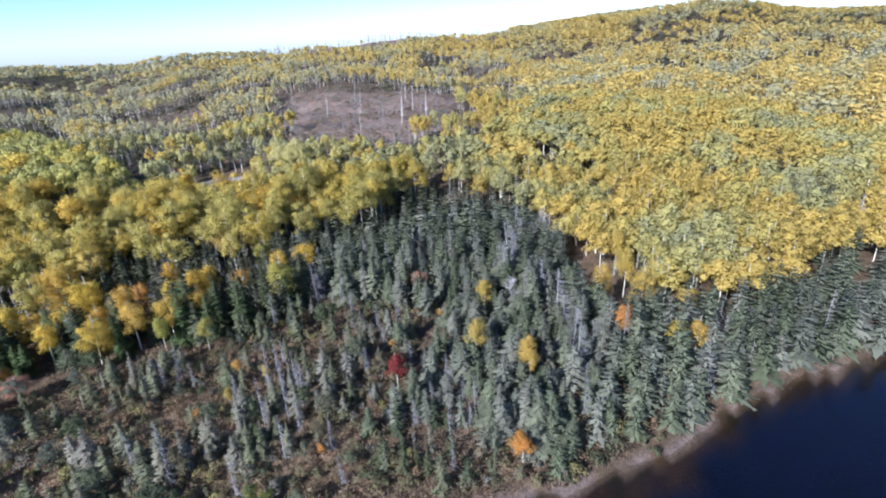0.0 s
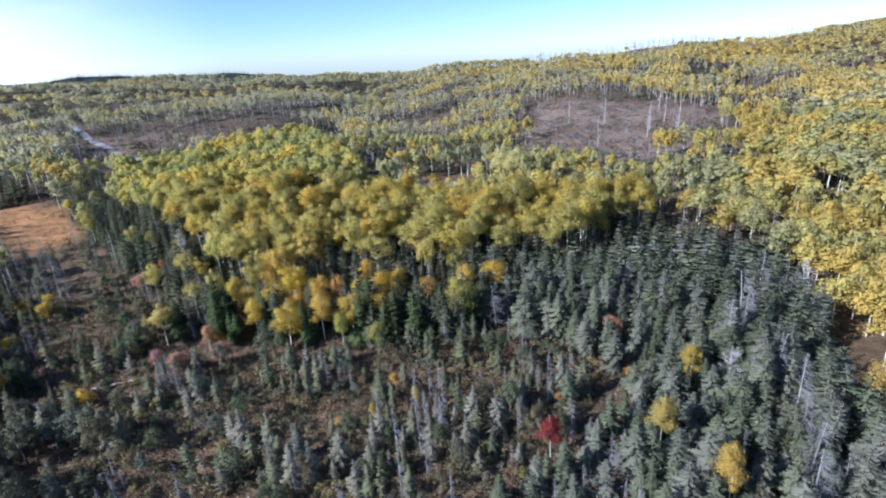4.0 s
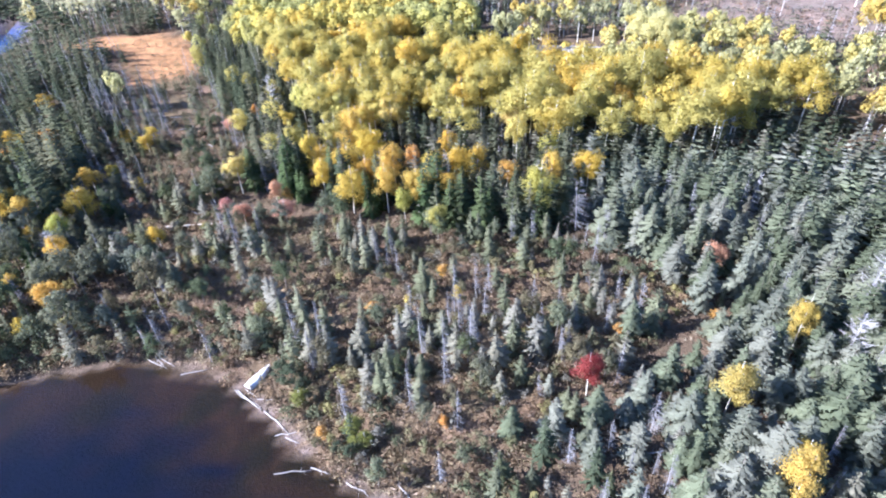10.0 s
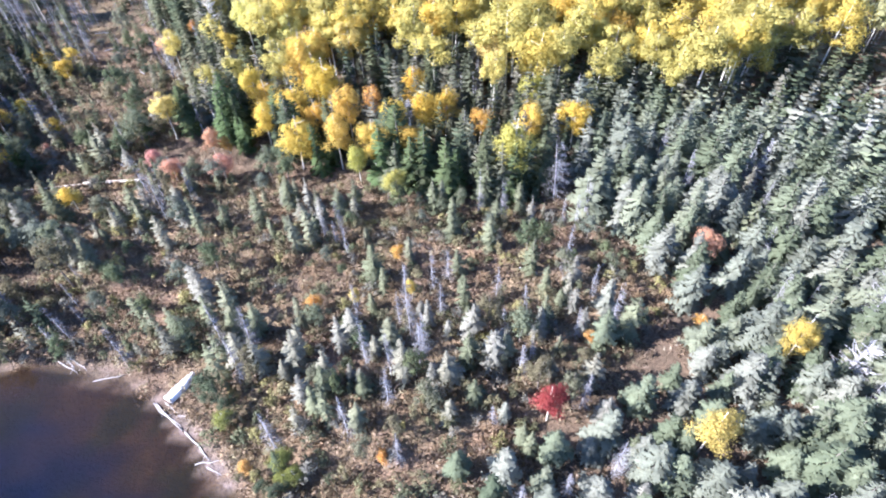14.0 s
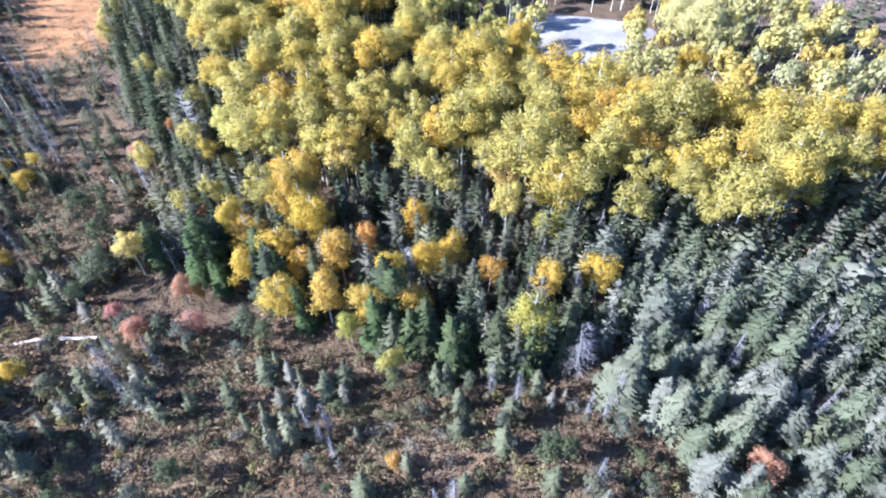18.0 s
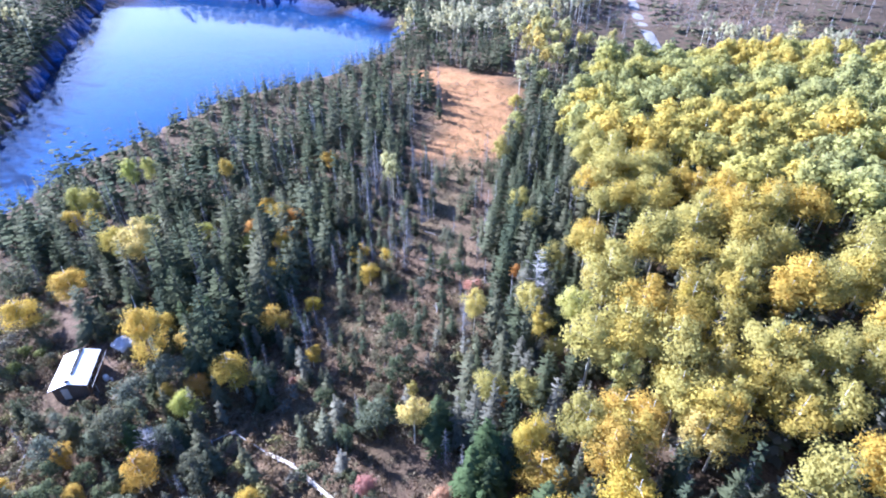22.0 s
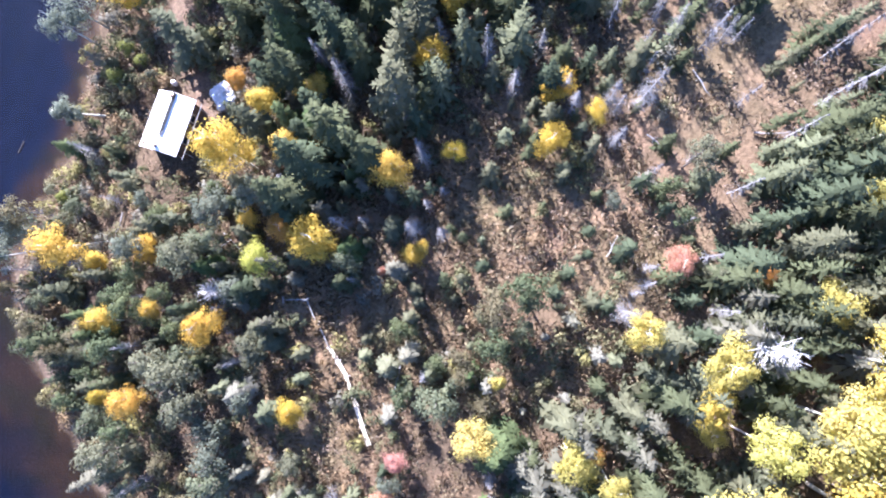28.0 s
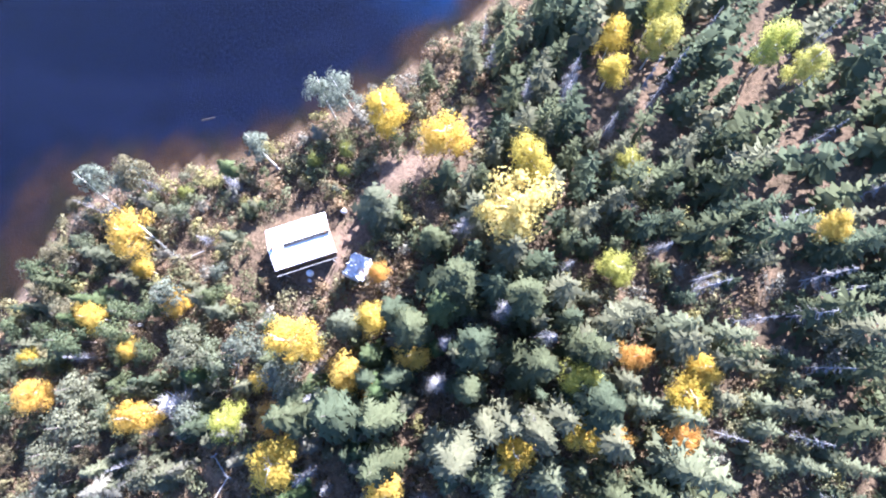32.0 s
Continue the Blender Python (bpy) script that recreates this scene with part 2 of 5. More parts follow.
def edge_distance(poly, x, y, closed=True):
    best = np.full(np.shape(x), 1e9)
    pairs = zip(poly, poly[1:] + poly[:1]) if closed else zip(poly, poly[1:])
    for (ax, ay), (bx, by) in pairs:
        ux, uy = bx - ax, by - ay
        f = np.clip(((x - ax) * ux + (y - ay) * uy) / (ux * ux + uy * uy), 0, 1)
        best = np.minimum(best, np.hypot(x - ax - f * ux, y - ay - f * uy))
    return best


def wave(x, y, size, seed):
    """Smooth uneven values of about -1 to 1."""
    out = np.zeros(np.shape(x))
    r = np.random.RandomState(seed)
    for k in range(6):
        a, ph, s = r.rand() * 6.28, r.rand() * 6.28, size * (0.6 + 0.9 * r.rand())
        out = out + np.sin((x * math.cos(a) + y * math.sin(a)) * 6.28 / s + ph)
    return out / 3.0


def smooth(a, b, v):
    f = np.clip((v - a) / (b - a), 0, 1)
    return f * f * (3 - 2 * f)


def shore_distance(x, y):
    """Metres inland; negative on the lake."""
    d = edge_distance(SHORE, x, y) + 0.5 * wave(x, y, 9, 3)
    return np.where(inside(SHORE, x, y), -d, d)


# Azimuth from north and rise of the far hills above the lake, in degrees and metres, and how far off they stand.
SKY_AZ = [-95, -60, -47, -43, -39.5, -36.4, -34.5, -23, -14, -6, -1, 3, 7, 13, 18, 23, 30, 36, 38.5, 42, 45, 51, 56, 58, 62, 65, 72, 100]
SKY_FAR = [1000] * 10 + [950, 900, 850, 800, 800, 800, 800, 820, 850, 850, 850, 880, 900, 900, 900, 900, 900, 900]
SKY_UP = [40, 48, 47, 44, 40, 36, 32, 26, 21, 14, 10, 12, 22, 21, 28, 29, 34, 34, 40, 43, 46, 50, 55, 62, 57, 49, 43, 34]
# The far ridge behind them, 2.3 km off.
RIDGE_AZ = [-95, -60, -47.5, -45, -43, -40, -38.5, -37.4, -35.6, -34, -30.5, -26.5, -23, -19, -14, -8, -3, 4, 12]
RIDGE_UP = [70, 90, 92, 98, 104, 84, 86, 84, 44, 48, 26, 40, 40, 20, 20, -8, -20, -30, -40]


def height(x, y):
    x, y = np.asarray(x, float), np.asarray(y, float)
    d = shore_distance(x, y)
    r, az = np.hypot(x, y - 10), np.degrees(np.arctan2(x, y - 10))
    up = 0.085 * np.clip(d, 0, 1.5) + 0.95 * smooth(0.6, 14, d) + 5.5 * smooth(95, 175, y + 0.25 * np.abs(x))
    up = up + np.where(d > 0, 0.25 * wave(x, y, 17, 5) * smooth(2, 10, d), 0)
    far, top = np.interp(az, SKY_AZ, SKY_FAR), np.interp(az, SKY_AZ, SKY_UP)
    f = smooth(0.18, 1.0, r / far)
    rise = (top - 6) * f - np.maximum(r - far, 0) * 0.02 - np.maximum(r - far - 120, 0) * 0.05
    roll = wave(x, y, 260, 8) * 7.5 * smooth(170, 340, r) * (1 - 0.55 * f) + wave(x, y, 90, 9) * 1.8 * smooth(120, 250, r)
    up = up + (rise + roll) * smooth(8, 60, d)
    ridge = (np.interp(az, RIDGE_AZ, RIDGE_UP) + 80) * smooth(1750, 2300, r) * smooth(3000, 2400, r) - 80
    up = np.where(r > 1500, np.maximum(up, ridge + 4 * wave(x, y, 380, 12) - 60 * smooth(1750, 1500, r)), up)
    up = np.where(r < 700, np.maximum(up, 0.02 + 0.06 * np.minimum(d, 2)), up)
    return np.where(d > 0, up, np.maximum((0.12 + 0.3 * smooth(10, 45, x) + 0.16 * smooth(-72, -92, x) + 0.3 * smooth(-125, -150, x)) * d, -4.0))


def openness(x, y):
    """Where the woods beyond the stand give way to open brown ground: above about 0.45; the woods change along the same bands."""
    cut = smooth(-12, 14, np.where(inside(CUTOVER, x, y), 1, -1) * edge_distance(CUTOVER, x, y))
    return 0.55 * cut + 0.85 * wave(x * 0.45, y, 200, 51) + 0.6 * wave(x * 0.6, y, 80, 52) - 0.1


# ---- meshes ----


def mesh(name, v, t, mat, tint=None, nor=None):
    me = bpy.data.meshes.new(name)
    v, t = np.asarray(v, np.float32), np.asarray(t, np.int32)
    me.vertices.add(len(v))
    me.vertices.foreach_set("co", v.ravel())
    me.loops.add(t.size)
    me.loops.foreach_set("vertex_index", t.ravel())
    me.polygons.add(len(t))
    me.polygons.foreach_set("loop_start", np.arange(0, t.size, t.shape[1], dtype=np.int32))
    me.update(calc_edges=True)
    me.materials.append(mat)
    if tint is not None:
        a = me.attributes.new("tint", "FLOAT_COLOR", "POINT")
        rgba = np.ones((len(v), 4), np.float32)
        rgba[:, :3] = tint
        a.data.foreach_set("color", rgba.ravel())
    if nor is not None:
        a = me.attributes.new("custom_normal", "FLOAT_VECTOR", "POINT")
        a.data.foreach_set("vector", np.asarray(nor, np.float32).ravel())
    return me


def unit(a):
    return a / np.maximum(np.linalg.norm(a, axis=1), 1e-6)[:, None]


def facing(v, t, nor):
    """Turns each triangle so that its front looks the way its normals point."""
    g = np.cross(v[t[:, 1]] - v[t[:, 0]], v[t[:, 2]] - v[t[:, 0]])
    back = (g * nor[t].sum(1)).sum(1) < 0
    t = t.copy()
    t[back] = t[back][:, [0, 2, 1]]
    return v, t, nor


def part(name, bm, mat, parent, label=""):
    """One mesh object from a bmesh (or a ready mesh) under its thing or part."""
    me = bm
    if isinstance(bm, bmesh.types.BMesh):
        me = bpy.data.meshes.new(name)
        bm.to_mesh(me)
        bm.free()
        me.materials.append(mat)
    ob = new(name, me)
    ob.parent = parent
    if label:
        ob["label"] = label
    return ob


def join(*pieces):
    vs, ts, k = [], [], 0
    for v, t in pieces:
        vs.append(v), ts.append(np.asarray(t) + k)
        k += len(v)
    return np.concatenate(vs), np.concatenate(ts)


def tube(points, radii, sides=5):
    """A round tapering stem through the points, as triangles."""
    pts, n = np.asarray(points, float), len(points)
    ax = np.gradient(pts, axis=0)
    ax /= np.linalg.norm(ax, axis=1)[:, None]
    ref = np.where(np.abs(ax[:, 2:3]) > 0.9, [[1.0, 0, 0]], [[0, 0, 1.0]])
    u = np.cross(ax, ref)
    u /= np.linalg.norm(u, axis=1)[:, None]
    w = np.cross(ax, u)
    a = np.arange(sides) * 2 * math.pi / sides
    v = pts[:, None] + np.asarray(radii)[:, None, None] * (np.cos(a)[None, :, None] * u[:, None] + np.sin(a)[None, :, None] * w[:, None])
    t = []
    for i in range(n - 1):
        for j in range(sides):
            p0, p1 = i * sides + j, i * sides + (j + 1) % sides
            t += [(p0, p1, p1 + sides), (p0, p1 + sides, p0 + sides)]
    t += [((n - 1) * sides, (n - 1) * sides + j, (n - 1) * sides + j + 1) for j in range(1, sides - 1)]
    return v.reshape(-1, 3), np.array(t)


def stem(r, h, base, lean=0.04, sides=5, top=0.15):
    z = np.array([0, 0.3, 0.65, 1.0]) * h
    off = np.cumsum((r.rand(4, 2) - 0.5) * lean * h, 0) * np.array([[0], [0.4], [0.8], [1]])
    return tube(np.c_[off, z - 0.15 * (z == 0)], base * np.array([1, 0.75, 0.45, top]), sides)


def needle_crown(r, h, rad, whorls, per, twigs, low=0.1, power=0.8, thin=1.0, droop=0.38):
    """Whorls of drooping sprays, each a bent blade with side twigs."""
    f = np.repeat(np.linspace(0, 1, whorls), per)
    n = len(f)
    f = np.clip(f + (r.rand(n) - 0.5) * 0.7 / whorls, 0, 0.995)
    ln = (rad * (1 - f) ** power + 0.02 * h) * (0.38 + 0.95 * r.rand(n))
    az = np.arange(n) * 2 * math.pi / per + np.repeat(r.rand(whorls) * 6.28, per) + (r.rand(n) - 0.5) * 0.7
    ln = ln * (1 + 0.22 * np.sin(az + r.rand() * 6.28 + 2.5 * f) + 0.15 * np.sin(9 * f + r.rand() * 6.28))
    d = np.c_[np.cos(az), np.sin(az), np.zeros(n)]
    s = np.c_[-np.sin(az), np.cos(az), np.zeros(n)]
    root = np.c_[np.zeros((n, 2)), h * (low + (1 - low) * f)]
    drop = (droop * (1 - f) - 0.35 * f) * ln + (r.rand(n) - 0.5) * 0.12 * ln
    wide = (0.11 * ln + 0.035) * (0.7 + 0.6 * r.rand(n)) * thin
    up = np.array([[0, 0, 1.0]])
    tip = root + d * ln[:, None] - up * drop[:, None]
    mid = root + d * (0.55 * ln)[:, None] - up * (0.35 * drop)[:, None]
    a = mid + s * wide[:, None] - up * (0.22 * wide)[:, None]
    b = mid - s * wide[:, None] - up * (0.22 * wide)[:, None]
    v = [root, a, tip, b]
    k = np.arange(n)
    t = [np.c_[k, k + n, k + 2 * n], np.c_[k, k + 2 * n, k + 3 * n]]
    m = 4 * n
    for q in range(twigs):
        side, g = (1 if q % 2 else -1), 0.25 + 0.55 * (q // 2 + 0.5) / max(1, twigs / 2)
        p0 = root + d * (g * ln)[:, None] - up * (g * g * drop)[:, None]
        p1 = p0 + d * (0.15 * ln + 0.04)[:, None]
        tp_ = p0 + (d * 0.8 + s * side) * (0.36 * ln * (1.2 - g) * (0.7 + 0.6 * r.rand(n)))[:, None] + up * ((r.rand(n) - 0.65) * 0.25 * ln)[:, None]
        v += [p0, p1, tp_]
        t.append(np.c_[k + m, k + m + n, k + m + 2 * n])
        m += 3 * n
    v = np.concatenate(v)
    spray = d * 0.5 + up * 0.75 + r.normal(size=(n, 3)) * 0.25
    nor = unit(np.tile(spray, (len(v) // n, 1)) + 0.18 * v * [1, 1, 0])
    return facing(v, np.concatenate(t), nor)


def leaf_crown(r, h, rad, low, lobes, per, size, lift=0.32):
    """A crown of many small leaf sprays gathered in uneven lobes."""
    c = r.normal(size=(lobes, 3))
    c /= np.linalg.norm(c, axis=1)[:, None]
    c *= (0.32 + 0.6 * r.rand(lobes))[:, None]
    half = (h - low) / 2
    cz = low + half + c[:, 2] * half * 0.85
    shape = 1.0 - 0.45 * np.clip((cz - low - half) / half, -0.35, 1)
    cen = np.c_[c[:, 0] * rad * shape, c[:, 1] * rad * shape, cz]
    lr = rad * (0.22 + 0.28 * r.rand(lobes))
    n = lobes * per
    o = r.normal(size=(n, 3))
    o /= np.linalg.norm(o, axis=1)[:, None]
    pos = np.repeat(cen, per, 0) + o * (np.repeat(lr, per) * (0.4 + 0.75 * r.rand(n)))[:, None] * [1, 1, 0.9]
    nor = o + r.normal(size=(n, 3)) * 0.4 + [0, 0, 0.2]
    nor /= np.linalg.norm(nor, axis=1)[:, None]
    u = np.cross(nor, r.normal(size=(n, 3)))
    u /= np.linalg.norm(u, axis=1)[:, None]
    w = np.cross(nor, u)
    s = size * (0.6 + 0.8 * r.rand(n))[:, None]
    v = np.concatenate([pos - u * s, pos + u * s * 0.7 - w * s * 0.8, pos + u * s * 0.5 + w * s * 0.9 + nor * s * 0.2])
    k = np.arange(n)
    whole = (pos - [0, 0, low + half * 0.85]) / [rad, rad, half]
    soft = unit(0.7 * o + 0.32 * whole + [0, 0, lift] + r.normal(size=(n, 3)) * 0.2)
    return facing(v, np.c_[k, k + n, k + 2 * n], np.tile(soft, (3, 1)))


def limbs(r, h, low, rad, count, base, sides=3, rise=0.5):
    out = []
    for i in range(count):
        z = low + (h - low) * (i + r.rand()) / count * 0.85
        a, ln = r.rand() * 6.28, rad * (0.55 + 0.5 * r.rand()) * (1.1 - 0.6 * i / count)
        d = np.array([math.cos(a), math.sin(a), 0])
        p0 = np.array([0, 0, z])
        p1 = p0 + d * ln * 0.5 + [0, 0, rise * ln * 0.35]
        p2 = p0 + d * ln + [0, 0, rise * ln] + r.normal(size=3) * 0.1 * ln
        out.append(tube([p0, p1, p2], [base, base * 0.7, base * 0.25], sides))
    return join(*out)


def dead_twigs(r, h, rad, count, low=0.12, width=0.05, power=0.7, droop=0.3):
    """Bare drooping side branches as thin blades with forks."""
    f = r.rand(count)
    az, ln = r.rand(count) * 6.28, (rad * (1 - f) ** power + 0.15) * (0.5 + 0.6 * r.rand(count))
    d, s = np.c_[np.cos(az), np.sin(az), 0 * az], np.c_[-np.sin(az), np.cos(az), 0 * az]
    root = np.c_[np.zeros((count, 2)), h * (low + (1 - low) * f)]
    tip = root + d * ln[:, None] - np.c_[0 * az, 0 * az, droop * ln * (0.4 + r.rand(count))]
    v, t, m, k = [], [], 0, np.arange(count)
    for g, dv, ww in ((0.0, None, 1.0), (0.35, 1, 0.8), (0.5, -1, 0.8), (0.7, 1, 0.6)):
        a = root + (tip - root) * g
        b = tip if dv is None else a + ((tip - root) * 0.35 + s * (dv * 0.3 * ln)[:, None] * [[1, 1, 1]])
        wv = np.array([[0, 0, 1.0]]) * width * ww + s * width * ww
        v += [a - wv, a + wv, b]
        t.append(np.c_[k + m, k + m + count, k + m + 2 * count])
        m += 3 * count
    return np.concatenate(v), np.concatenate(t)


# ---- ground and water ----


def lines(lo, hi, c0, c1, step, grow):
    a = list(np.arange(c0, c1 + 0.1, step))
    s = step
    while a[-1] < hi:
        s *= grow
        a.append(a[-1] + s)
    s = step
    while a[0] > lo:
        s *= grow
        a.insert(0, a[0] - s)
    return np.array(a)


gx, gy = lines(-3000, 3000, -128, 40, 1.35, 1.07), lines(-1500, 3200, 18, 62, 1.35, 1.05)
X, Y = np.meshgrid(gx, gy)
Zg = height(X, Y)
idx = np.arange(X.size).reshape(X.shape)
quads = np.stack([idx[:-1, :-1], idx[:-1, 1:], idx[1:, 1:], idx[1:, :-1]], -1).reshape(-1, 4)
D = shore_distance(X, Y)


def cover(x, y, d, z):
    """Floor colours: litter, moss, bog, sedge, sand, lake bed; haze and reflection painted in."""
    c = np.ones((*x.shape, 3)) * [0.135, 0.102, 0.07]
    w = (0.5 + 0.5 * wave(x, y, 14, 21))[..., None]
    far = smooth(170, 330, np.hypot(x, y - 40))[..., None]
    gap = smooth(0.25, 0.7, openness(x, y))[..., None]
    c = c * (1 - far) + far * (np.array([0.11, 0.088, 0.065]) * (1 - gap) + gap * np.array([0.19, 0.15, 0.125]))
    # Ridge ground: wooded green, with a blue cast painted in for distance haze.
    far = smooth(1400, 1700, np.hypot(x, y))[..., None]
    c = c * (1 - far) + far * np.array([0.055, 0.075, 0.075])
    az, rr = np.degrees(np.arctan2(x, y - 10)), np.hypot(x, y - 10)
    crest = (smooth(12, 18, az) * smooth(42, 36, az) * smooth(670, 700, rr) * smooth(1000, 900, rr))[..., None]
    c = c * (1 - crest) + crest * np.array([0.215, 0.155, 0.13])
    yard = smooth(2.4, 0.8, edge_distance([(-85, 67), (-91, 66), (-100, 64), (-112, 66.5)], x, y, False) + 0.5 * wave(x, y, 5, 27))[..., None]
    c = c * (1 - yard) + yard * np.array([0.20, 0.15, 0.112])
    bog = smooth(-2, 3, np.where(inside(BOG, x, y), 1, -1) * edge_distance(BOG, x, y))[..., None]
    c = c * (1 - bog) + bog * (np.array([0.205, 0.145, 0.10]) * w + np.array([0.195, 0.155, 0.092]) * (1 - w))
    mea = smooth(-3, 3, np.where(inside(MEADOW, x, y), 1, -1) * edge_distance(MEADOW, x, y))[..., None]
    c = c * (1 - mea) + mea * np.array([0.42, 0.235, 0.11])
    cl = smooth(-8, 14, np.where(inside(CLEARING, x, y), 1, -1) * edge_distance(CLEARING, x, y) - 9 * wave(x, y, 60, 16))[..., None]
    c = c * (1 - cl) + cl * (np.array([0.25, 0.19, 0.155]) * w + np.array([0.19, 0.165, 0.14]) * (1 - w))
    sand = (smooth(-40, -33, x) + 0.3 * smooth(-33, -40, x))[..., None] * (smooth(1.25, 0.5, d + 1.0 * smooth(-75, -90, x) + 0.4 * smooth(30, 60, x)) * smooth(-0.35, 0.1, d) * smooth(-150, -135, x))[..., None]
    c = c * (1 - sand) + sand * np.array([0.20, 0.165, 0.145])
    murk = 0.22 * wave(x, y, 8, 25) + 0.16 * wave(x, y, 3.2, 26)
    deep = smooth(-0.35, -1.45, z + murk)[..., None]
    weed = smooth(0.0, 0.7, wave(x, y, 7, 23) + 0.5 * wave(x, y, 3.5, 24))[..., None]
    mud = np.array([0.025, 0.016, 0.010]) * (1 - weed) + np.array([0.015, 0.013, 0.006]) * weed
    # The deep bed takes the water's blue; the west adds painted sky reflection.
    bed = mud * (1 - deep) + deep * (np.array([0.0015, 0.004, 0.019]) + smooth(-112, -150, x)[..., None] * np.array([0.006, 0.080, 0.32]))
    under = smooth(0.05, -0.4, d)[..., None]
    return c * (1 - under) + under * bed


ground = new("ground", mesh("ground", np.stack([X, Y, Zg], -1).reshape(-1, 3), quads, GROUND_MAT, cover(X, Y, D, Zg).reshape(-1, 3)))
tagged(ground, "brown forest floor with moss, bog and sandy lake shore", "ground", kind="structure")
for pol in (ground.data.polygons,):
    pol.foreach_set("use_smooth", np.ones(len(pol), bool))

bm = bmesh.new()
bmesh.ops.create_grid(bm, x_segments=40, y_segments=40, size=700)
for v in bm.verts:
    v.co.x -= 0
    v.co.y -= 80
water = new("water", bpy.data.meshes.new("water"))
bm.to_mesh(water.data)
bm.free()
water.data.materials.append(WATER)
water.visible_shadow = False
tagged(water, "calm dark blue lake water, brown in the shallows", "lake", kind="structure")


def drape(name, poly, z, mat, label, cat, step=1.5):
    """A patch laid on the ground inside the polygon."""
    a = np.array(poly)
    xs, ys = np.arange(a[:, 0].min() - 2, a[:, 0].max() + 2, step), np.arange(a[:, 1].min() - 2, a[:, 1].max() + 2, step)
    px, py = np.meshgrid(xs, ys)
    cx, cy = px[:-1, :-1] + step / 2, py[:-1, :-1] + step / 2
    keep = inside(poly, cx, cy)
    ii = np.arange(px.size).reshape(px.shape)
    q = np.stack([ii[:-1, :-1], ii[:-1, 1:], ii[1:, 1:], ii[1:, :-1]], -1)[keep]
    ed = np.where(inside(poly, px, py), edge_distance(poly, px, py), 0)
    pz = height(px, py) + z * smooth(0, 2.0, ed) - 0.05
    ob = new(name, mesh(name, np.stack([px, py, pz], -1).reshape(-1, 3), q, mat))
    return tagged(ob, label, cat, kind="structure")


drape("gravel_pit", PIT, 0.3, GRAVEL, "pale grey gravel clearing among aspens", "gravel clearing", 1.0)


def ribbon(name, line, half, z, mat, label, cat, step=2.0):
    pts = []
    for (ax, ay), (bx, by) in zip(line, line[1:]):
        n = max(1, int(math.hypot(bx - ax, by - ay) / step))
        pts += [(ax + (bx - ax) * i / n, ay + (by - ay) * i / n) for i in range(n)]
    q = np.array(pts + [line[-1]], float)
    for _ in range(6):
        q[1:-1] = (q[:-2] + 2 * q[1:-1] + q[2:]) / 4
    t = np.gradient(q, axis=0)
    t /= np.linalg.norm(t, axis=1)[:, None]
    nrm = np.c_[-t[:, 1], t[:, 0]]
    rows = [q + nrm * half * k for k in (-1, -0.5, 0, 0.5, 1)]
    zc = height(q[:, 0], q[:, 1])
    v = np.concatenate([np.c_[w, np.maximum(height(w[:, 0], w[:, 1]), zc - 0.1) + z * (1 - 0.6 * abs(k))] for w, k in zip(rows, (-1, -0.5, 0, 0.5, 1))])
    n = len(q)
    k = np.arange(n - 1)
    f = np.concatenate([np.c_[k + a * n, k + 1 + a * n, k + 1 + (a + 1) * n, k + (a + 1) * n][:, ::-1] for a in range(4)])
    return tagged(new(name, mesh(name, v, f, mat)), label, cat, kind="structure")


ribbon("road", ROAD, 2.2, 0.35, GRAVEL, "pale gravel forest road winding through the trees", "road")

# ---- woods ----
NEEDLES = [(0.091, 0.104, 0.056), (0.074, 0.093, 0.056), (0.131, 0.134, 0.082), (0.161, 0.158, 0.118), (0.111, 0.121, 0.077)]
GREENS = [(0.083, 0.120, 0.050), (0.099, 0.128, 0.058)]
EAST_NEEDLES = [(0.182, 0.199, 0.133), (0.155, 0.179, 0.113), (0.217, 0.225, 0.176), (0.176, 0.191, 0.143), (0.121, 0.143, 0.087)]
BOGGY = [(0.199, 0.205, 0.131), (0.168, 0.181, 0.109), (0.23, 0.223, 0.162), (0.144, 0.158, 0.094), (0.248, 0.242, 0.193)]
GREYS = [(0.184, 0.194, 0.171), (0.216, 0.216, 0.211), (0.153, 0.162, 0.131)]
GOLDS = [(0.553, 0.398, 0.081), (0.513, 0.408, 0.095), (0.462, 0.403, 0.119), (0.432, 0.382, 0.114), (0.392, 0.369, 0.119), (0.563, 0.363, 0.071)]
rs = np.random.RandomState(11)

P_SPRUCE = [needle_crown(rs, 10, 2.05, 24, 9, 6, low=0.04, power=q, thin=0.85) for q in (0.8, 0.65, 0.9, 0.55)]
P_THIN = [needle_crown(rs, 10, 1.9, 19, 8, 5, low=0.05, power=q) for q in (0.7, 0.5, 0.9)]
P_ASPEN = [leaf_crown(rs, 12, 2.6, low, 28, 180, 0.115) for low in (4.2, 5.0, 3.6, 5.6)]
P_ROUND = [leaf_crown(rs, 12, 2.8, low, 32, 215, 0.105) for low in (2.2, 1.6, 3.0)]
P_PINE = [leaf_crown(rs, 7, 1.75, low, 20, 84, 0.105) for low in (0.9, 1.4, 0.6)]
P_DEAD = [dead_twigs(rs, 10, 1.7, 130, width=0.02, power=0.65) for _ in range(3)]
SPRUCE_STEM = stem(rs, 9.8, 0.13)
ASPEN_STEMS = [join(stem(rs, 11.0, 0.15, 0.02), limbs(rs, 11, 4.5, 2.0, 9, 0.05)) for _ in range(3)]
DEAD_STEM = stem(rs, 10, 0.075, 0.03)

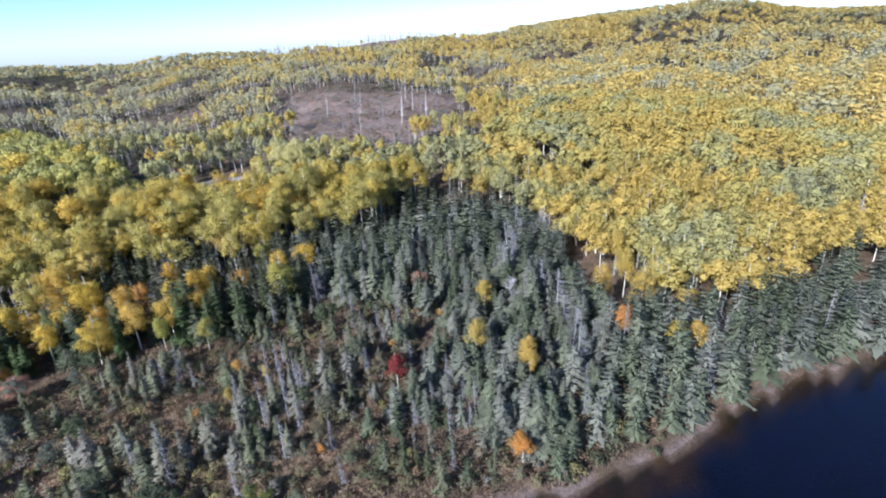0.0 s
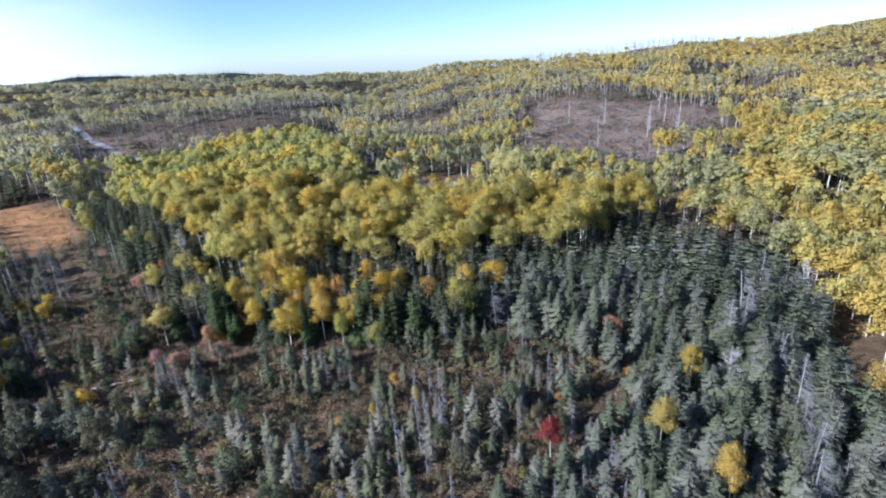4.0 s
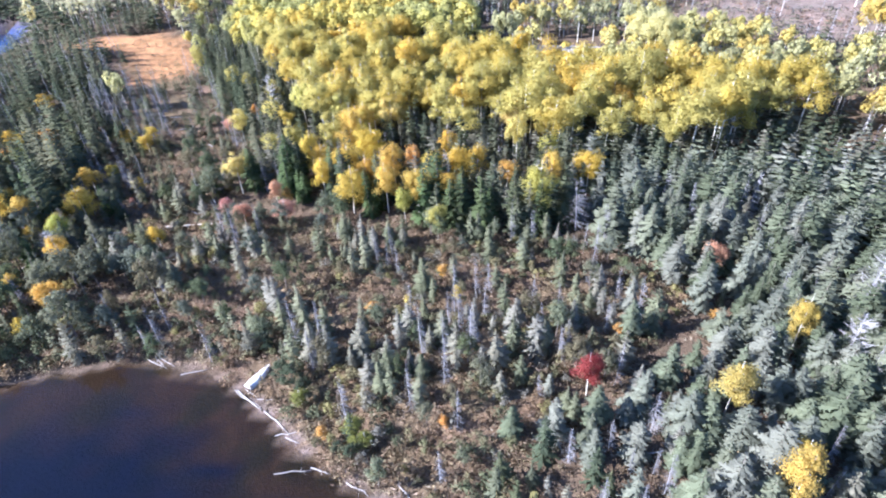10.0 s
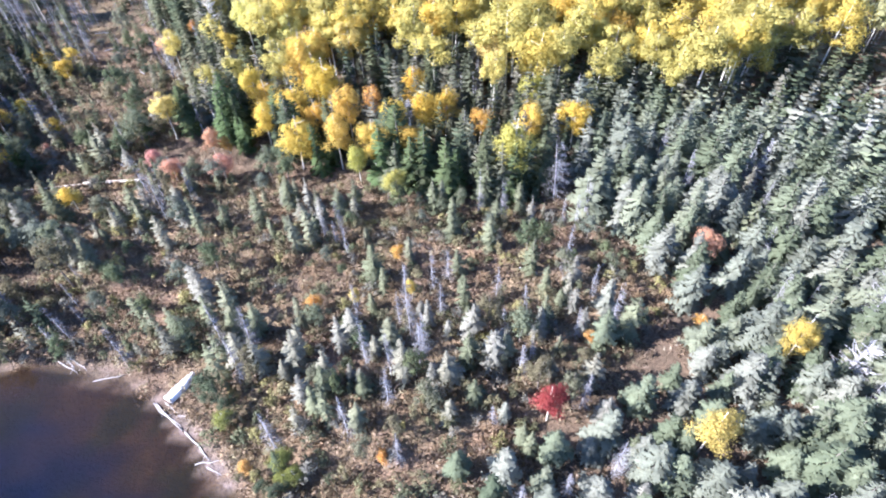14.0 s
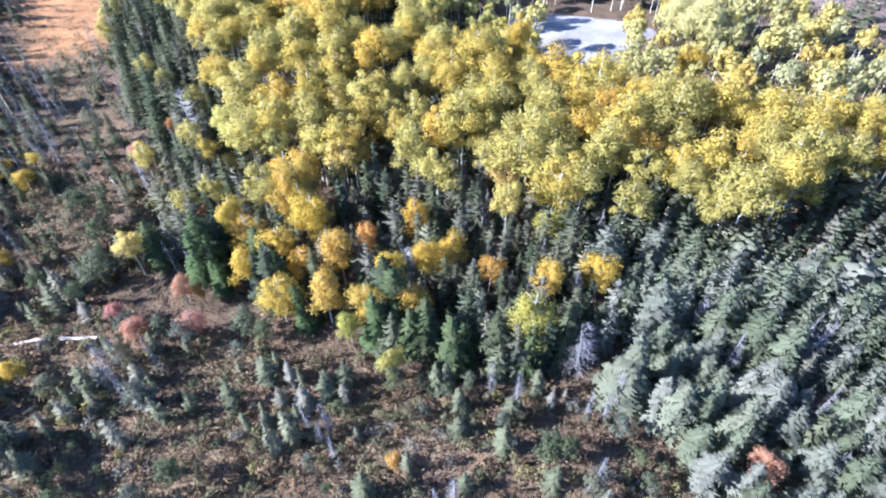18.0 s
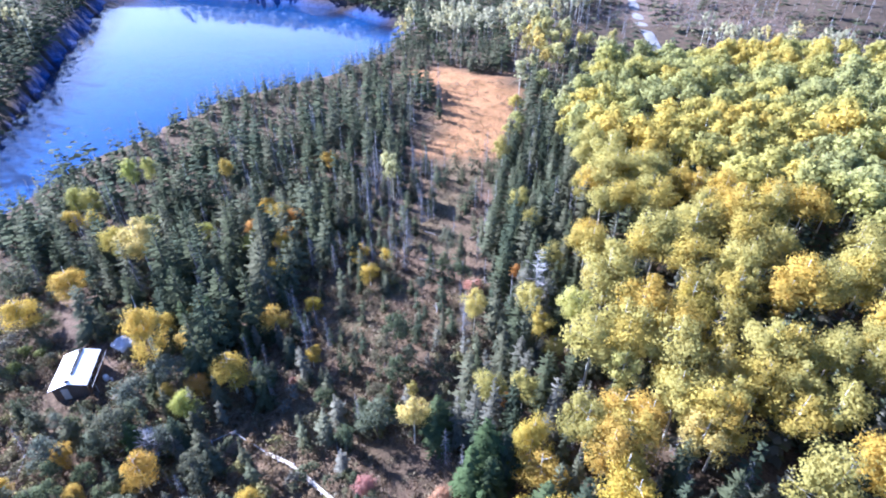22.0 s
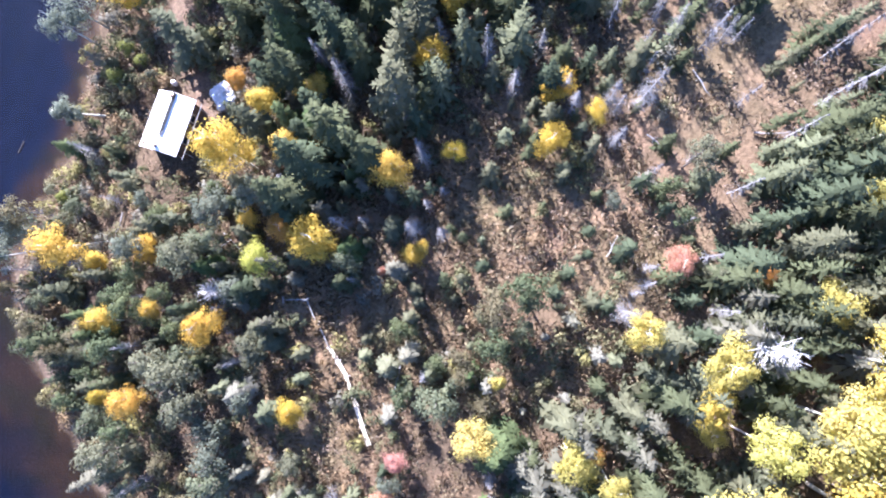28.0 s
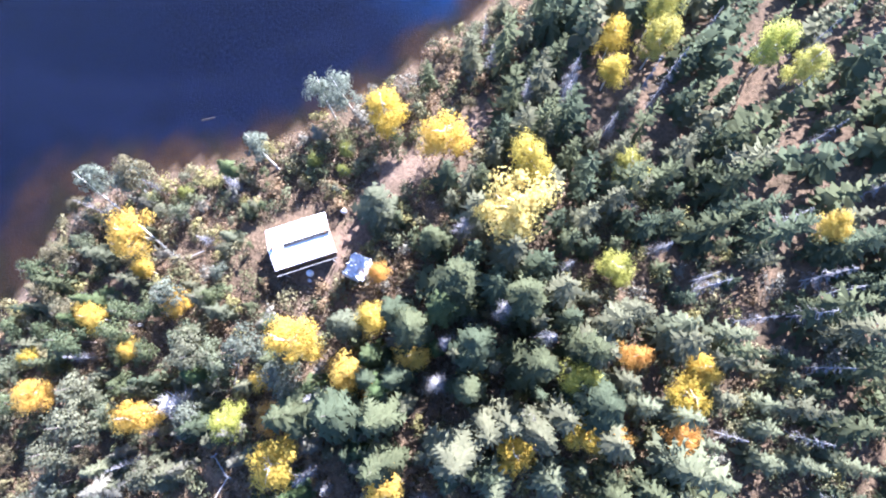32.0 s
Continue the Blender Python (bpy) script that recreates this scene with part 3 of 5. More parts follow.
L1_SPRUCE = [needle_crown(rs, 10, 2.0, 16, 8, 3, low=0.05) for _ in range(4)]
L1_THIN = [needle_crown(rs, 10, 1.5, 13, 6, 4, low=0.08, power=0.6) for _ in range(3)]
L1_ASPEN = [leaf_crown(rs, 12, 2.8, low, 20, 44, 0.26) for low in (4.6, 5.4, 3.8)]
SLOPE_ASPEN = [leaf_crown(rs, 12, 3.0, low, 24, 60, 0.22) for low in (2.8, 4.2)]
L1_DEAD = [dead_twigs(rs, 10, 1.5, 60, width=0.034, power=0.65) for _ in range(3)]
L2_SPRUCE = [needle_crown(rs, 10, 1.95, 11, 6, 0, low=0.04, thin=2.2) for _ in range(3)]
L2_ASPEN = [leaf_crown(rs, 12, 2.9, low, 15, 26, 0.36, 0.3) for low in (4.0, 6.0)]
L25_ASPEN = [leaf_crown(rs, 12, 3.0, low, 10, 8, 0.6, 0.3) for low in (3.5, 5.6)]
L3_SPRUCE = [needle_crown(rs, 10, 1.9, 5, 4, 0, low=0.05, thin=3.2) for _ in range(3)]
L3_ASPEN = [leaf_crown(rs, 10, 3.4, 2.0, 8, 8, 0.75, 0.5) for _ in range(3)]
L3_DEAD = [dead_twigs(rs, 10, 1.0, 9, width=0.12)]
ONE_STEM = tube([(0, 0, -0.2), (0, 0, 9.5)], [0.14, 0.05], 3)


def woods(name, protos, place, scale, tint, mat, label, cat, flat=1.0):
    """Many trees or shrubs as one mesh of kind stuff."""
    if not len(place):
        return None
    vs, ts, cs, ns_, k = [], [], [], [], 0
    which = rs.randint(0, len(protos), len(place))
    for w, (pv, pt, *own) in enumerate(protos):
        sel = np.nonzero(which == w)[0]
        if not len(sel):
            continue
        a = rs.rand(len(sel)) * 6.28
        s = scale[sel]
        ca, sa = np.cos(a) * s[:, 0], np.sin(a) * s[:, 0]
        v = np.empty((len(sel), len(pv), 3), np.float32)
        v[..., 0] = ca[:, None] * pv[:, 0] - sa[:, None] * pv[:, 1] + place[sel, 0:1]
        v[..., 1] = sa[:, None] * pv[:, 0] + ca[:, None] * pv[:, 1] + place[sel, 1:2]
        v[..., 2] = s[:, 1:2] * pv[:, 2] + place[sel, 2:3]
        vs.append(v.reshape(-1, 3))
        ts.append((np.arange(len(sel))[:, None, None] * len(pv) + pt[None] + k).reshape(-1, 3))
        cs.append(np.repeat(tint[sel], len(pv), 0))
        if own:
            ca, sa, q = np.cos(a)[:, None], np.sin(a)[:, None], own[0]
            ns_.append(np.stack([ca * q[:, 0] - sa * q[:, 1], sa * q[:, 0] + ca * q[:, 1], np.repeat(q[None, :, 2], len(sel), 0)], -1).reshape(-1, 3))
        k += len(sel) * len(pv)
    ob = new(name, mesh(name, np.concatenate(vs), np.concatenate(ts), mat, np.concatenate(cs), np.concatenate(ns_) if ns_ else None))
    return tagged(ob, label, cat, kind="stuff")


def scatter(x0, x1, y0, y1, step, seed, jitter=0.9):
    r = np.random.RandomState(seed)
    px, py = np.meshgrid(np.arange(x0, x1, step), np.arange(y0, y1, step))
    px = px + np.arange(px.shape[0])[:, None] % 2 * step / 2
    px, py = px + (r.rand(*px.shape) - 0.5) * step * jitter, py + (r.rand(*py.shape) - 0.5) * step * jitter
    return px.ravel(), py.ravel()


def choice(r, colours, n, spread=0.12):
    c = np.array(colours)[r.randint(0, len(colours), n)]
    return c * (1 + (r.rand(n, 1) - 0.5) * 2 * spread)


# Near woods: x, y, kind, height; kinds: 0 spruce, 1 thin bog spruce, 2 aspen, 3 dead spruce.
CABIN, SHED = (-88.4, 63.0), (-91.0, 69.8)
WALKWAY = [(-67.1, 72.1), (-66.7, 74.6), (-61.3, 76.3), (-50.6, 78.9)]
SUNNY = [(-88.4, 63.0), (-106, 57.0)]
r = np.random.RandomState(5)
near = []


def plant(poly, step, seed, kinds, chance, size, keep_out=(), density=None):
    a = np.array(poly)
    px, py = scatter(a[:, 0].min(), a[:, 0].max(), a[:, 1].min(), a[:, 1].max(), step, seed)
    ok = inside(poly, px, py) & (shore_distance(px, py) > 1.6)
    for other in keep_out:
        ok &= ~inside(other, px, py)
    ok &= np.hypot(px - CABIN[0], py - CABIN[1]) > 6.5
    ok &= np.hypot(px - SHED[0], py - SHED[1]) > 5.0
    ok &= (edge_distance(SUNNY, px, py, False) > 3.2) & (edge_distance(WALKWAY, px, py, False) > 1.8)
    if density is not None:
        ok &= r.rand(len(px)) < density(px, py)
    px, py = px[ok], py[ok]
    k = r.choice(kinds, len(px), p=chance)
    lo, hi = np.array([size[q][0] for q in range(4)]), np.array([size[q][1] for q in range(4)])
    h = lo[k] + (hi - lo)[k] * r.rand(len(px))
    near.append(np.c_[px, py, k, h])


BIG = [(5.5, 10), (4, 8), (11, 15), (6, 9)]
SMALL = [(2.5, 6.0), (2.2, 6.5), (4, 6), (4, 8)]
SHRUBBY = [(-44, 60), (-41, 52), (-48, 47), (-71, 40), (-84, 45), (-92, 50), (-84, 70), (-70, 76), (-58, 68)]
plant(BOG, 2.2, 31, [0, 1, 3], [0.30, 0.50, 0.20], SMALL, (MEADOW,), lambda x, y: 0.46 - 0.14 * smooth(-58, -50, x) * smooth(4, -6, x) + 0.36 * wave(x, y, 20, 2) + 0.25 * smooth(40, 0, np.abs(x + 5)) * smooth(85, 45, y) + 0.35 * smooth(-60, -72, x) * smooth(100, 88, y) - 0.12 * smooth(-70, -78, x) * smooth(100, 108, y))
plant([(9, 52), (18, 54), (14, 36), (12, 27), (0, 33), (-2, 41)], 2.5, 38, [0, 1, 3], [0.6, 0.2, 0.2], [(4, 9), (4, 8), (9, 10), (5, 9)], (BOG,), None)
plant(ASPEN, 3.5, 32, [2, 0], [0.80, 0.20], [(7, 11), (6, 10), (11, 15), (7, 11)], (BOG, PIT), lambda x, y: smooth(97, 118, y) * (0.72 + 0.3 * wave(x, y, 22, 14)))
plant(ASPEN, 2.3, 36, [0, 1, 3], [0.8, 0.14, 0.06], [(5, 11), (5, 10), (11, 15), (6, 9)], (BOG, PIT), lambda x, y: 0.95 - 0.5 * smooth(100, 122, y))
plant(CONIFER, 2.65, 33, [0, 1, 3], [0.86, 0.09, 0.05], BIG, (BOG, ASPEN), lambda x, y: 0.96 - 0.45 * smooth(70, 95, x))
WEST = [(-44, 60), (-41, 52), (-48, 47), (-71, 40), (-98, 52), (-150, 60), (-175, 124), (-170, 150), (-188, 190), (-150, 215), (-128, 190), (-134, 170),
        (-110, 139), (-84, 106), (-80, 76), (-70, 66)]
plant(WEST, 2.7, 34, [0, 1, 3], [0.70, 0.16, 0.14], [(4, 11.5), (4, 10), (6, 10), (6, 9)], (BOG, MEADOW, SHRUBBY), lambda x, y: 0.86 - 0.3 * smooth(-90, -80, x) + 0.12 * smooth(-94, -102, x) * smooth(66, 72, y) + 0.45 * wave(x, y, 17, 15))
plant(SHRUBBY, 2.5, 37, [0, 1, 3], [0.4, 0.32, 0.28], [(2.5, 6.5), (3, 6), (4, 8), (3, 7)], (), lambda x, y: 0.55 + 0.3 * wave(x, y, 15, 4))
EDGE = [(-50, 92), (-36, 86), (-48, 116), (-64, 142), (-92, 168), (-106, 205), (-118, 190), (-100, 160), (-84, 138), (-66, 118), (-52, 105)]
plant(EDGE, 2.4, 35, [0, 2, 3], [0.86, 0.06, 0.08], [(5, 10), (6, 9), (7, 10), (6, 9)], (MEADOW, ASPEN, BOG), None)
near = np.concatenate(near)
low = (near[:, 0] > 1) & (near[:, 0] < 27) & (near[:, 1] > 133) & (near[:, 1] < 170)
near[low, 3] *= 0.62
low = (near[:, 0] > -15) & (near[:, 0] <= 1) & (near[:, 1] > 146) & (near[:, 1] < 175)
near[low, 3] *= 0.6
front = (near[:, 2] == 2) & (near[:, 0] > -12) & (near[:, 0] < 30) & (near[:, 1] > 114) & (near[:, 1] < 134)
near[front, 3] *= 1.12
young = (near[:, 2] != 2) & (near[:, 0] > 8) & (near[:, 0] < 36) & (near[:, 1] < 76) & ~inside(BOG, near[:, 0], near[:, 1])
near[young, 3] *= 0.74
near[near[:, 0] < -142, 3] *= 0.7

# Broadleaved trees that stand out one by one: x, y, height.
GOLD_CABIN = [(-77.1, 50.1, 8), (-65.9, 64.7, 8), (-104.5, 59.6, 8), (-106.3, 66.7, 8), (-72.4, 77.7, 8), (-110.0, 75.0, 11), (-68.2, 53.7, 6),
              (-59.8, 55.5, 6), (-88.2, 74.2, 6), (-82.6, 76.7, 6), (-88.4, 79.6, 6), (-88.7, 92.6, 6), (-94.0, 96.5, 6), (-103.5, 101.0, 6), (-106.1, 99.9, 6),
              (-77.9, 86.9, 6), (-60.5, 51.4, 4), (-68.4, 58.8, 4), (-75.1, 58.7, 4), (-74.9, 53.2, 4), (-76.3, 70.3, 4), (-123.9, 74.3, 7), (-127.2, 71.9, 7),
              (-124.5, 100.4, 7), (-55.5, 72.1, 4), (-69.3, 87.4, 4), (-78.8, 93.1, 4), (-77.5, 103, 5), (-83, 104.5, 5), (-79.5, 108, 4), (-113, 118, 6)]
GOLD_STAND = [(-36.5, 95.4, 9), (-34.6, 89.3, 9), (-27.2, 91.0, 9), (-37.6, 119.3, 12), (-32.2, 112.7, 12), (-31.4, 106.1, 12), (-30.2, 99.8, 12), (-27.7, 98.4, 12),
              (-34.6, 104.9, 12), (-39.3, 96.9, 10), (-31.0, 92.4, 10), (-28.2, 85.1, 10), (-22.4, 85.7, 10), (-22.6, 92.4, 10), (-17.1, 85.2, 10), (-15.5, 90.6, 10),
              (-11.7, 92.8, 10), (-8.6, 94.9, 10), (-12.0, 86.4, 10), (-14.5, 100.9, 10), (4.0, 91.2, 10), (10.1, 93.6, 10), (15.8, 117.0, 13), (24.1, 127.8, 13),
              (-3.1, 143.0, 13), (3, 138.5, 10), (7.5, 138, 10), (5, 134.5, 10.5), (4, 131, 10.5), (9.5, 131, 10.5), (14.5, 131.5, 10.5), (19.5, 131, 10.5), (2, 137, 12), (7, 128, 14), (12, 126, 14), (17, 127, 14), (22.5, 127, 14), (27, 130, 14), (-1, 141, 12), (-6, 150, 8), (27, 142, 12), (29, 151, 11), (31, 158, 12), (-36.9, 125.1, 13), (-32.7, 100.1, 13)]
GOLD_EAST = [(-7.7, 63.1, 4), (-13.5, 61.0, 3.5), (20.5, 49.1, 9), (30.5, 59.7, 9), (22.9, 39.5, 9), (44.8, 31.9, 8), (48.2, 30.3, 8), (55.8, 36.9, 8), (24.3, 42.5, 7), (68.3, 37.0, 8),
             (48.4, 49.1, 11), (54.8, 49.1, 11), (57.3, 44.6, 11), (69.7, 43.7, 11), (61.5, 56.8, 11), (52.1, 43.3, 11)]
PALE = [(-58.1, 107.1, 9), (-50.7, 90.0, 9), (-26.8, 108.1, 12), (-36.9, 109.5, 12), (-30.0, 118.0, 12), (-40.7, 122.0, 12), (-48.2, 120.5, 12),
        (-47.1, 114.5, 12), (-48.6, 125.5, 12), (-2.1, 103.0, 12), (-3.0, 110.0, 12), (5.9, 111.9, 12), (11.0, 126.3, 12), (-22.7, 122.0, 12), (-55.1, 93.3, 5)]
ORANGE = [(-96.3, 98.9, 5), (-100.2, 103.0, 5), (-102.9, 95.1, 5), (-82.7, 80.4, 5), (-91.5, 71.5, 4), (-74.3, 74.1, 5), (-60.9, 119.6, 4), (-46.7, 101.2, 4), (-19.9, 96.6, 8),
          (-3.4, 93.6, 8), (-10.5, 69.1, 3), (-18.0, 59.9, 3), (-6.6, 44.5, 2.5), (-18.4, 42.2, 2.5), (11.6, 59.9, 2.5), (23.2, 63.4, 2.5), (40.9, 38.7, 8), (12.9, 29.7, 5),
          (-40.0, 86.5, 4)]
LIME = [(-97.5, 93.4, 6), (-117.1, 82.2, 6), (-71.8, 71.0, 6), (-108.1, 88.4, 6), (-128.9, 75.9, 9), (-135.5, 85.1, 9), (-136.6, 88.6, 9), (-132.2, 73.5, 9), (-38.6, 103.8, 5),
        (-47.6, 111.8, 5), (1.8, 84.8, 12), (-12.9, 78.8, 7), (-18.9, 82.8, 7), (4.2, 102.3, 9)]
RED = [(7.5, 50.6, 7)]
PINK = [(-42.1, 85.8, 6), (-45.0, 79.7, 5), (-38.7, 81.6, 5), (-63.3, 112.3, 5), (-68.0, 83.6, 2), (-49.0, 81.6, 4), (24.9, 73.4, 6)]
STANDOUT = [(GOLD_CABIN, "gold"), (GOLD_STAND, "gold"), (GOLD_EAST, "ochre"), (PALE, "pale"), (ORANGE, "orange"), (LIME, "lime"), (RED, "red"), (PINK, "pink")]
TRAIL = [(-91, 66), (-100, 64), (-112, 66.5)]
spot = np.array([q for group, _ in STANDOUT for q in group] + [(-82.0, 71.4, 10), (-104.6, 77.9, 20), (7.5, 50.6, 20)])
free = np.ones(len(near), bool)
for x, y, h in spot:
    free &= np.hypot(near[:, 0] - x, near[:, 1] - y) > 0.12 * h + 0.6
free &= edge_distance(TRAIL, near[:, 0], near[:, 1], False) > 1.6
free &= ~((near[:, 2] == 2) & (edge_distance(PIT, near[:, 0], near[:, 1]) < 4.5))
free &= edge_distance([(-28.9, 49.4), (-28.0, 46.0)], near[:, 0], near[:, 1], False) > 2.6
bank = (near[:, 0] < -80) & (near[:, 0] > -114) & (near[:, 1] < 66) & (shore_distance(near[:, 0], near[:, 1]) < 13)
free &= ~bank | (wave(near[:, 0], near[:, 1], 3.0, 39) > 0.45)
near[bank, 3] = np.minimum(near[bank, 3], 5.5)
glade = inside([(-97, 109), (-106, 124), (-98, 131), (-86, 108), (-82, 100)], near[:, 0], near[:, 1])
free &= ~glade | (wave(near[:, 0], near[:, 1], 3.0, 40) > -0.15)
near[glade & (wave(near[:, 0], near[:, 1], 3.0, 42) < 0.2), 2] = 3
low = (near[:, 0] > -5) & (near[:, 0] < 12) & (near[:, 1] < 50)
near[low, 3] *= 0.75
near = near[free]

# Middle woods, up to about 450 m.
mx, my = scatter(-420, 480, -40, 520, 4.3, 41)
d = shore_distance(mx, my)
rr = np.hypot(mx, my - 40)
az = np.degrees(np.arctan2(mx, my))
ok = (d > 2) & (rr < 470) & (az > -88) & (az < 88)
ok &= edge_distance([(14, 60), (-10, 66), (-35, 76), (-84, 64)], mx, my, False) > 46
for poly in (BOG, ASPEN, CONIFER, WEST, EDGE, MEADOW, PIT):
    ok &= ~inside(poly, mx, my)
ok &= edge_distance(ROAD, mx, my, False) > 4.5
into = np.where(inside(CLEARING, mx, my), 1, -1) * edge_distance(CLEARING, mx, my)
clr = into > 6 + 9 * wave(mx, my, 60, 16)
ok &= ~clr | (r.rand(len(mx)) < 0.16)
hill = inside(HILL, mx, my)
field = openness(mx, my)
grove = wave(mx * 0.55, my, 58, 58) + 0.35 * wave(mx, my, 22, 59) - 0.35 * (field > 0.3) + 0.25 * (field < -0.3) - 0.75 * inside(CUTOVER, mx, my)
ok &= hill | inside(GROVE, mx, my) | (r.rand(len(mx)) < np.where(grove > 0.12, 0.97, np.where(grove > -0.3, 0.9, 0.3)))
mx, my, d, hill, clr, grove, rr = (q[ok] for q in (mx, my, d, hill, clr, grove, rr))
u = r.rand(len(mx))
wooded = np.where(grove > 0.12, np.where(u < 0.95, 2, 0), np.where(grove > -0.3, np.where(u < 0.72, 0, np.where(u < 0.9, 3, 2)), np.where(u < 0.5, 3, 0)))
mk = np.where(hill, np.where(u < 0.88 - 0.6 * smooth(0.45, 0.9, wave(mx, my, 48, 53)), 2, np.where(u < 0.97, 0, 3)), wooded)
high = smooth(300, 400, np.hypot(mx, my - 10)) * smooth(48, 54, np.degrees(np.arctan2(mx, my - 10)))
mk = np.where((r.rand(len(mx)) < 0.7 * high) & (wave(mx, my, 70, 57) < 0.6), 0, mk)
mk = np.where(clr, np.where(u < 0.45, 3, 0), mk)
mk = np.where(inside(GROVE, mx, my), 2, mk)
mk = np.where((d < 18) & (u < 0.75), 0, mk)
mh = np.where(mk == 2, 9.5 + 3.5 * r.rand(len(mx)), np.where(clr & (mk == 0), 2 + 2 * r.rand(len(mx)), 5.5 + 6 * r.rand(len(mx))))
middle = np.c_[mx, my, mk, mh]

# Far woods, to the hills.
fx, fy = scatter(-1000, 1100, 100, 1200, 8.4, 61)
fr, fa = np.hypot(fx, fy - 10), np.degrees(np.arctan2(fx, fy - 10))
ok = (np.hypot(fx, fy - 40) > 465) & (fa > -52) & (fa < 78) & (fr < np.interp(fa, SKY_AZ, SKY_FAR) + 160) & (shore_distance(fx, fy) > 4)
ok &= (r.rand(len(fx)) < np.interp(fr, [450, 900, 1900], [1.0, 0.6, 0.35])) | (fa > 39)
fx, fy, fr, fa = (q[ok] for q in (fx, fy, fr, fa))
field = 0.8 * wave(fx * 0.5, fy, 230, 71) + 0.5 * wave(fx * 0.6, fy, 80, 72)
crest = (fa > 17) & (fa < 37) & (np.abs(fr - 740 - 25 * wave(fx, fy, 120, 73)) < 34)
u = r.rand(len(fx))
ok = (field < 0.5) | (u < 0.3) | (fa > 39)
ok &= ~crest | (u < 0.04)
ok &= ~((fa > 15) & (fa < 40) & (fr > 745))
fx, fy, fr, fa, field = (q[ok] for q in (fx, fy, fr, fa, field))
u = r.rand(len(fx))
dark = ((field > -0.75) & (field < 0.1)) | ((fa > 54) & (fr > 480) & (field < 0.7)) | ((fa > 54) & (fr > 640))
dark &= ~((fa > 28) & (fa < 52))
fk = np.where(dark, np.where(u < np.where(fa > 50, 0.68, 0.9), 0, 2), np.where(u < 0.92, 2, 0))
fsize = np.interp(fr, [450, 900, 1900], [0.85, 1.1, 1.8])
farw = np.c_[fx, fy, fk, fsize]


def with_floor(a):
    return np.c_[a[:, :2], height(a[:, 0], a[:, 1]) - 0.05]


# Single trees nearest to the stretch from the bog to the cabin.
FOCUS = [(14, 60), (-10, 66), (-35, 76), (-60, 72), (-84, 64)]
fd = edge_distance(FOCUS, near[:, 0], near[:, 1], False)
fd = fd + np.where(near[:, 2] == 2, -15, 0) - 14 * ((near[:, 0] > 12) & (near[:, 0] < 60) & (near[:, 1] < 90))
rank = np.argsort(fd)
single = np.zeros(len(near), bool)
for kind, most in ((0, 299), (1, 180), (2, 190), (3, 150)):
    mine = [i for i in rank if near[i, 2] == kind][:most]
    single[mine] = True


def tree_proto(name, label, cat, group, stem_mesh, crown_mesh, bark, crown_mat, crown_name="crown"):
    base = new(name)
    base.empty_display_size = 0.3
    part("trunk", mesh("trunk", *stem_mesh, bark), bark, base)
    v, t, *nor = crown_mesh
    part(crown_name, mesh(crown_name, v, t, crown_mat, None, *nor), crown_mat, base)
    return tagged(base, label, cat, group)


PLACED = {}
uneven = np.random.RandomState(211)


def place_tree(proto, x, y, s, sz, colour, turn=None, first=PLACED):
    z = float(height(x, y)) - 0.05
    m = Matrix.LocRotScale((x, y, z), Euler((r.normal() * 0.02, r.normal() * 0.02, r.rand() * 6.28 if turn is None else turn)), None)
    key = proto.name
    if key not in first:
        first[key] = True
        ob = proto
        ob.matrix_basis = m
    else:
        ob = copy_thing(proto, m)
    ob.scale = (s * (0.84 + 0.32 * uneven.rand()), s * (0.84 + 0.32 * uneven.rand()), sz)
    for kid in ob.children:
        kid.color = (*colour, 1)
    return ob


COLOURS = {"ochre": (0.52, 0.39, 0.11), "gold": GOLDS[0], "pale": (0.55, 0.45, 0.15), "orange": (0.55, 0.31, 0.085), "lime": (0.42, 0.39, 0.10), "red": (0.28, 0.062, 0.06), "pink": (0.50, 0.27, 0.19)}
WORDS = {"ochre": ("aspen_tree", "slim aspen with dull ochre autumn leaves", "aspen tree"), "gold": ("aspen_tree", "round aspen with golden yellow autumn leaves", "aspen tree"), "pale": ("aspen_tree", "tall aspen with thin pale yellow leaves", "aspen tree"),
         "orange": ("birch_tree", "small birch with orange autumn leaves", "birch tree"), "lime": ("aspen_tree", "aspen with leaves still lime green", "aspen tree"),
         "red": ("maple_tree", "red-leaved maple standing out among grey spruces", "maple tree"), "pink": ("maple_tree", "small maple with faded pink leaves", "maple tree")}
SPRUCES = [tree_proto("spruce_tree", "dark green spruce with drooping needle boughs in dense wood", "spruce tree", "spruce trees", SPRUCE_STEM, c_, BARK_DARK, NEEDLE) for c_ in P_SPRUCE]
THINS = [tree_proto("bog_spruce", "slim grey-green black spruce standing in brown bog", "spruce tree", "bog spruces", SPRUCE_STEM, c_, BARK_DARK, NEEDLE) for c_ in P_THIN]
ASPENS = [tree_proto("aspen_tree", "tall aspen with yellow autumn leaves and pale trunk", "aspen tree", "yellow aspens", ASPEN_STEMS[i % 3], c_, BARK_PALE, LEAF) for i, c_ in enumerate(P_ASPEN)]
DEADS = [tree_proto("dead_spruce", "bare grey dead spruce with drooping lichen-hung twigs", "dead tree", "dead grey spruces", DEAD_STEM, c_, WOOD_GREY, TWIG) for c_ in P_DEAD]
KINDS = {key: [tree_proto(w[0], w[1], w[2], w[1], ASPEN_STEMS[i % 3], c_, BARK_PALE, LEAF) for i, c_ in enumerate(P_ASPEN[:2] if key == "pale" else P_ROUND)] for key, w in WORDS.items()}
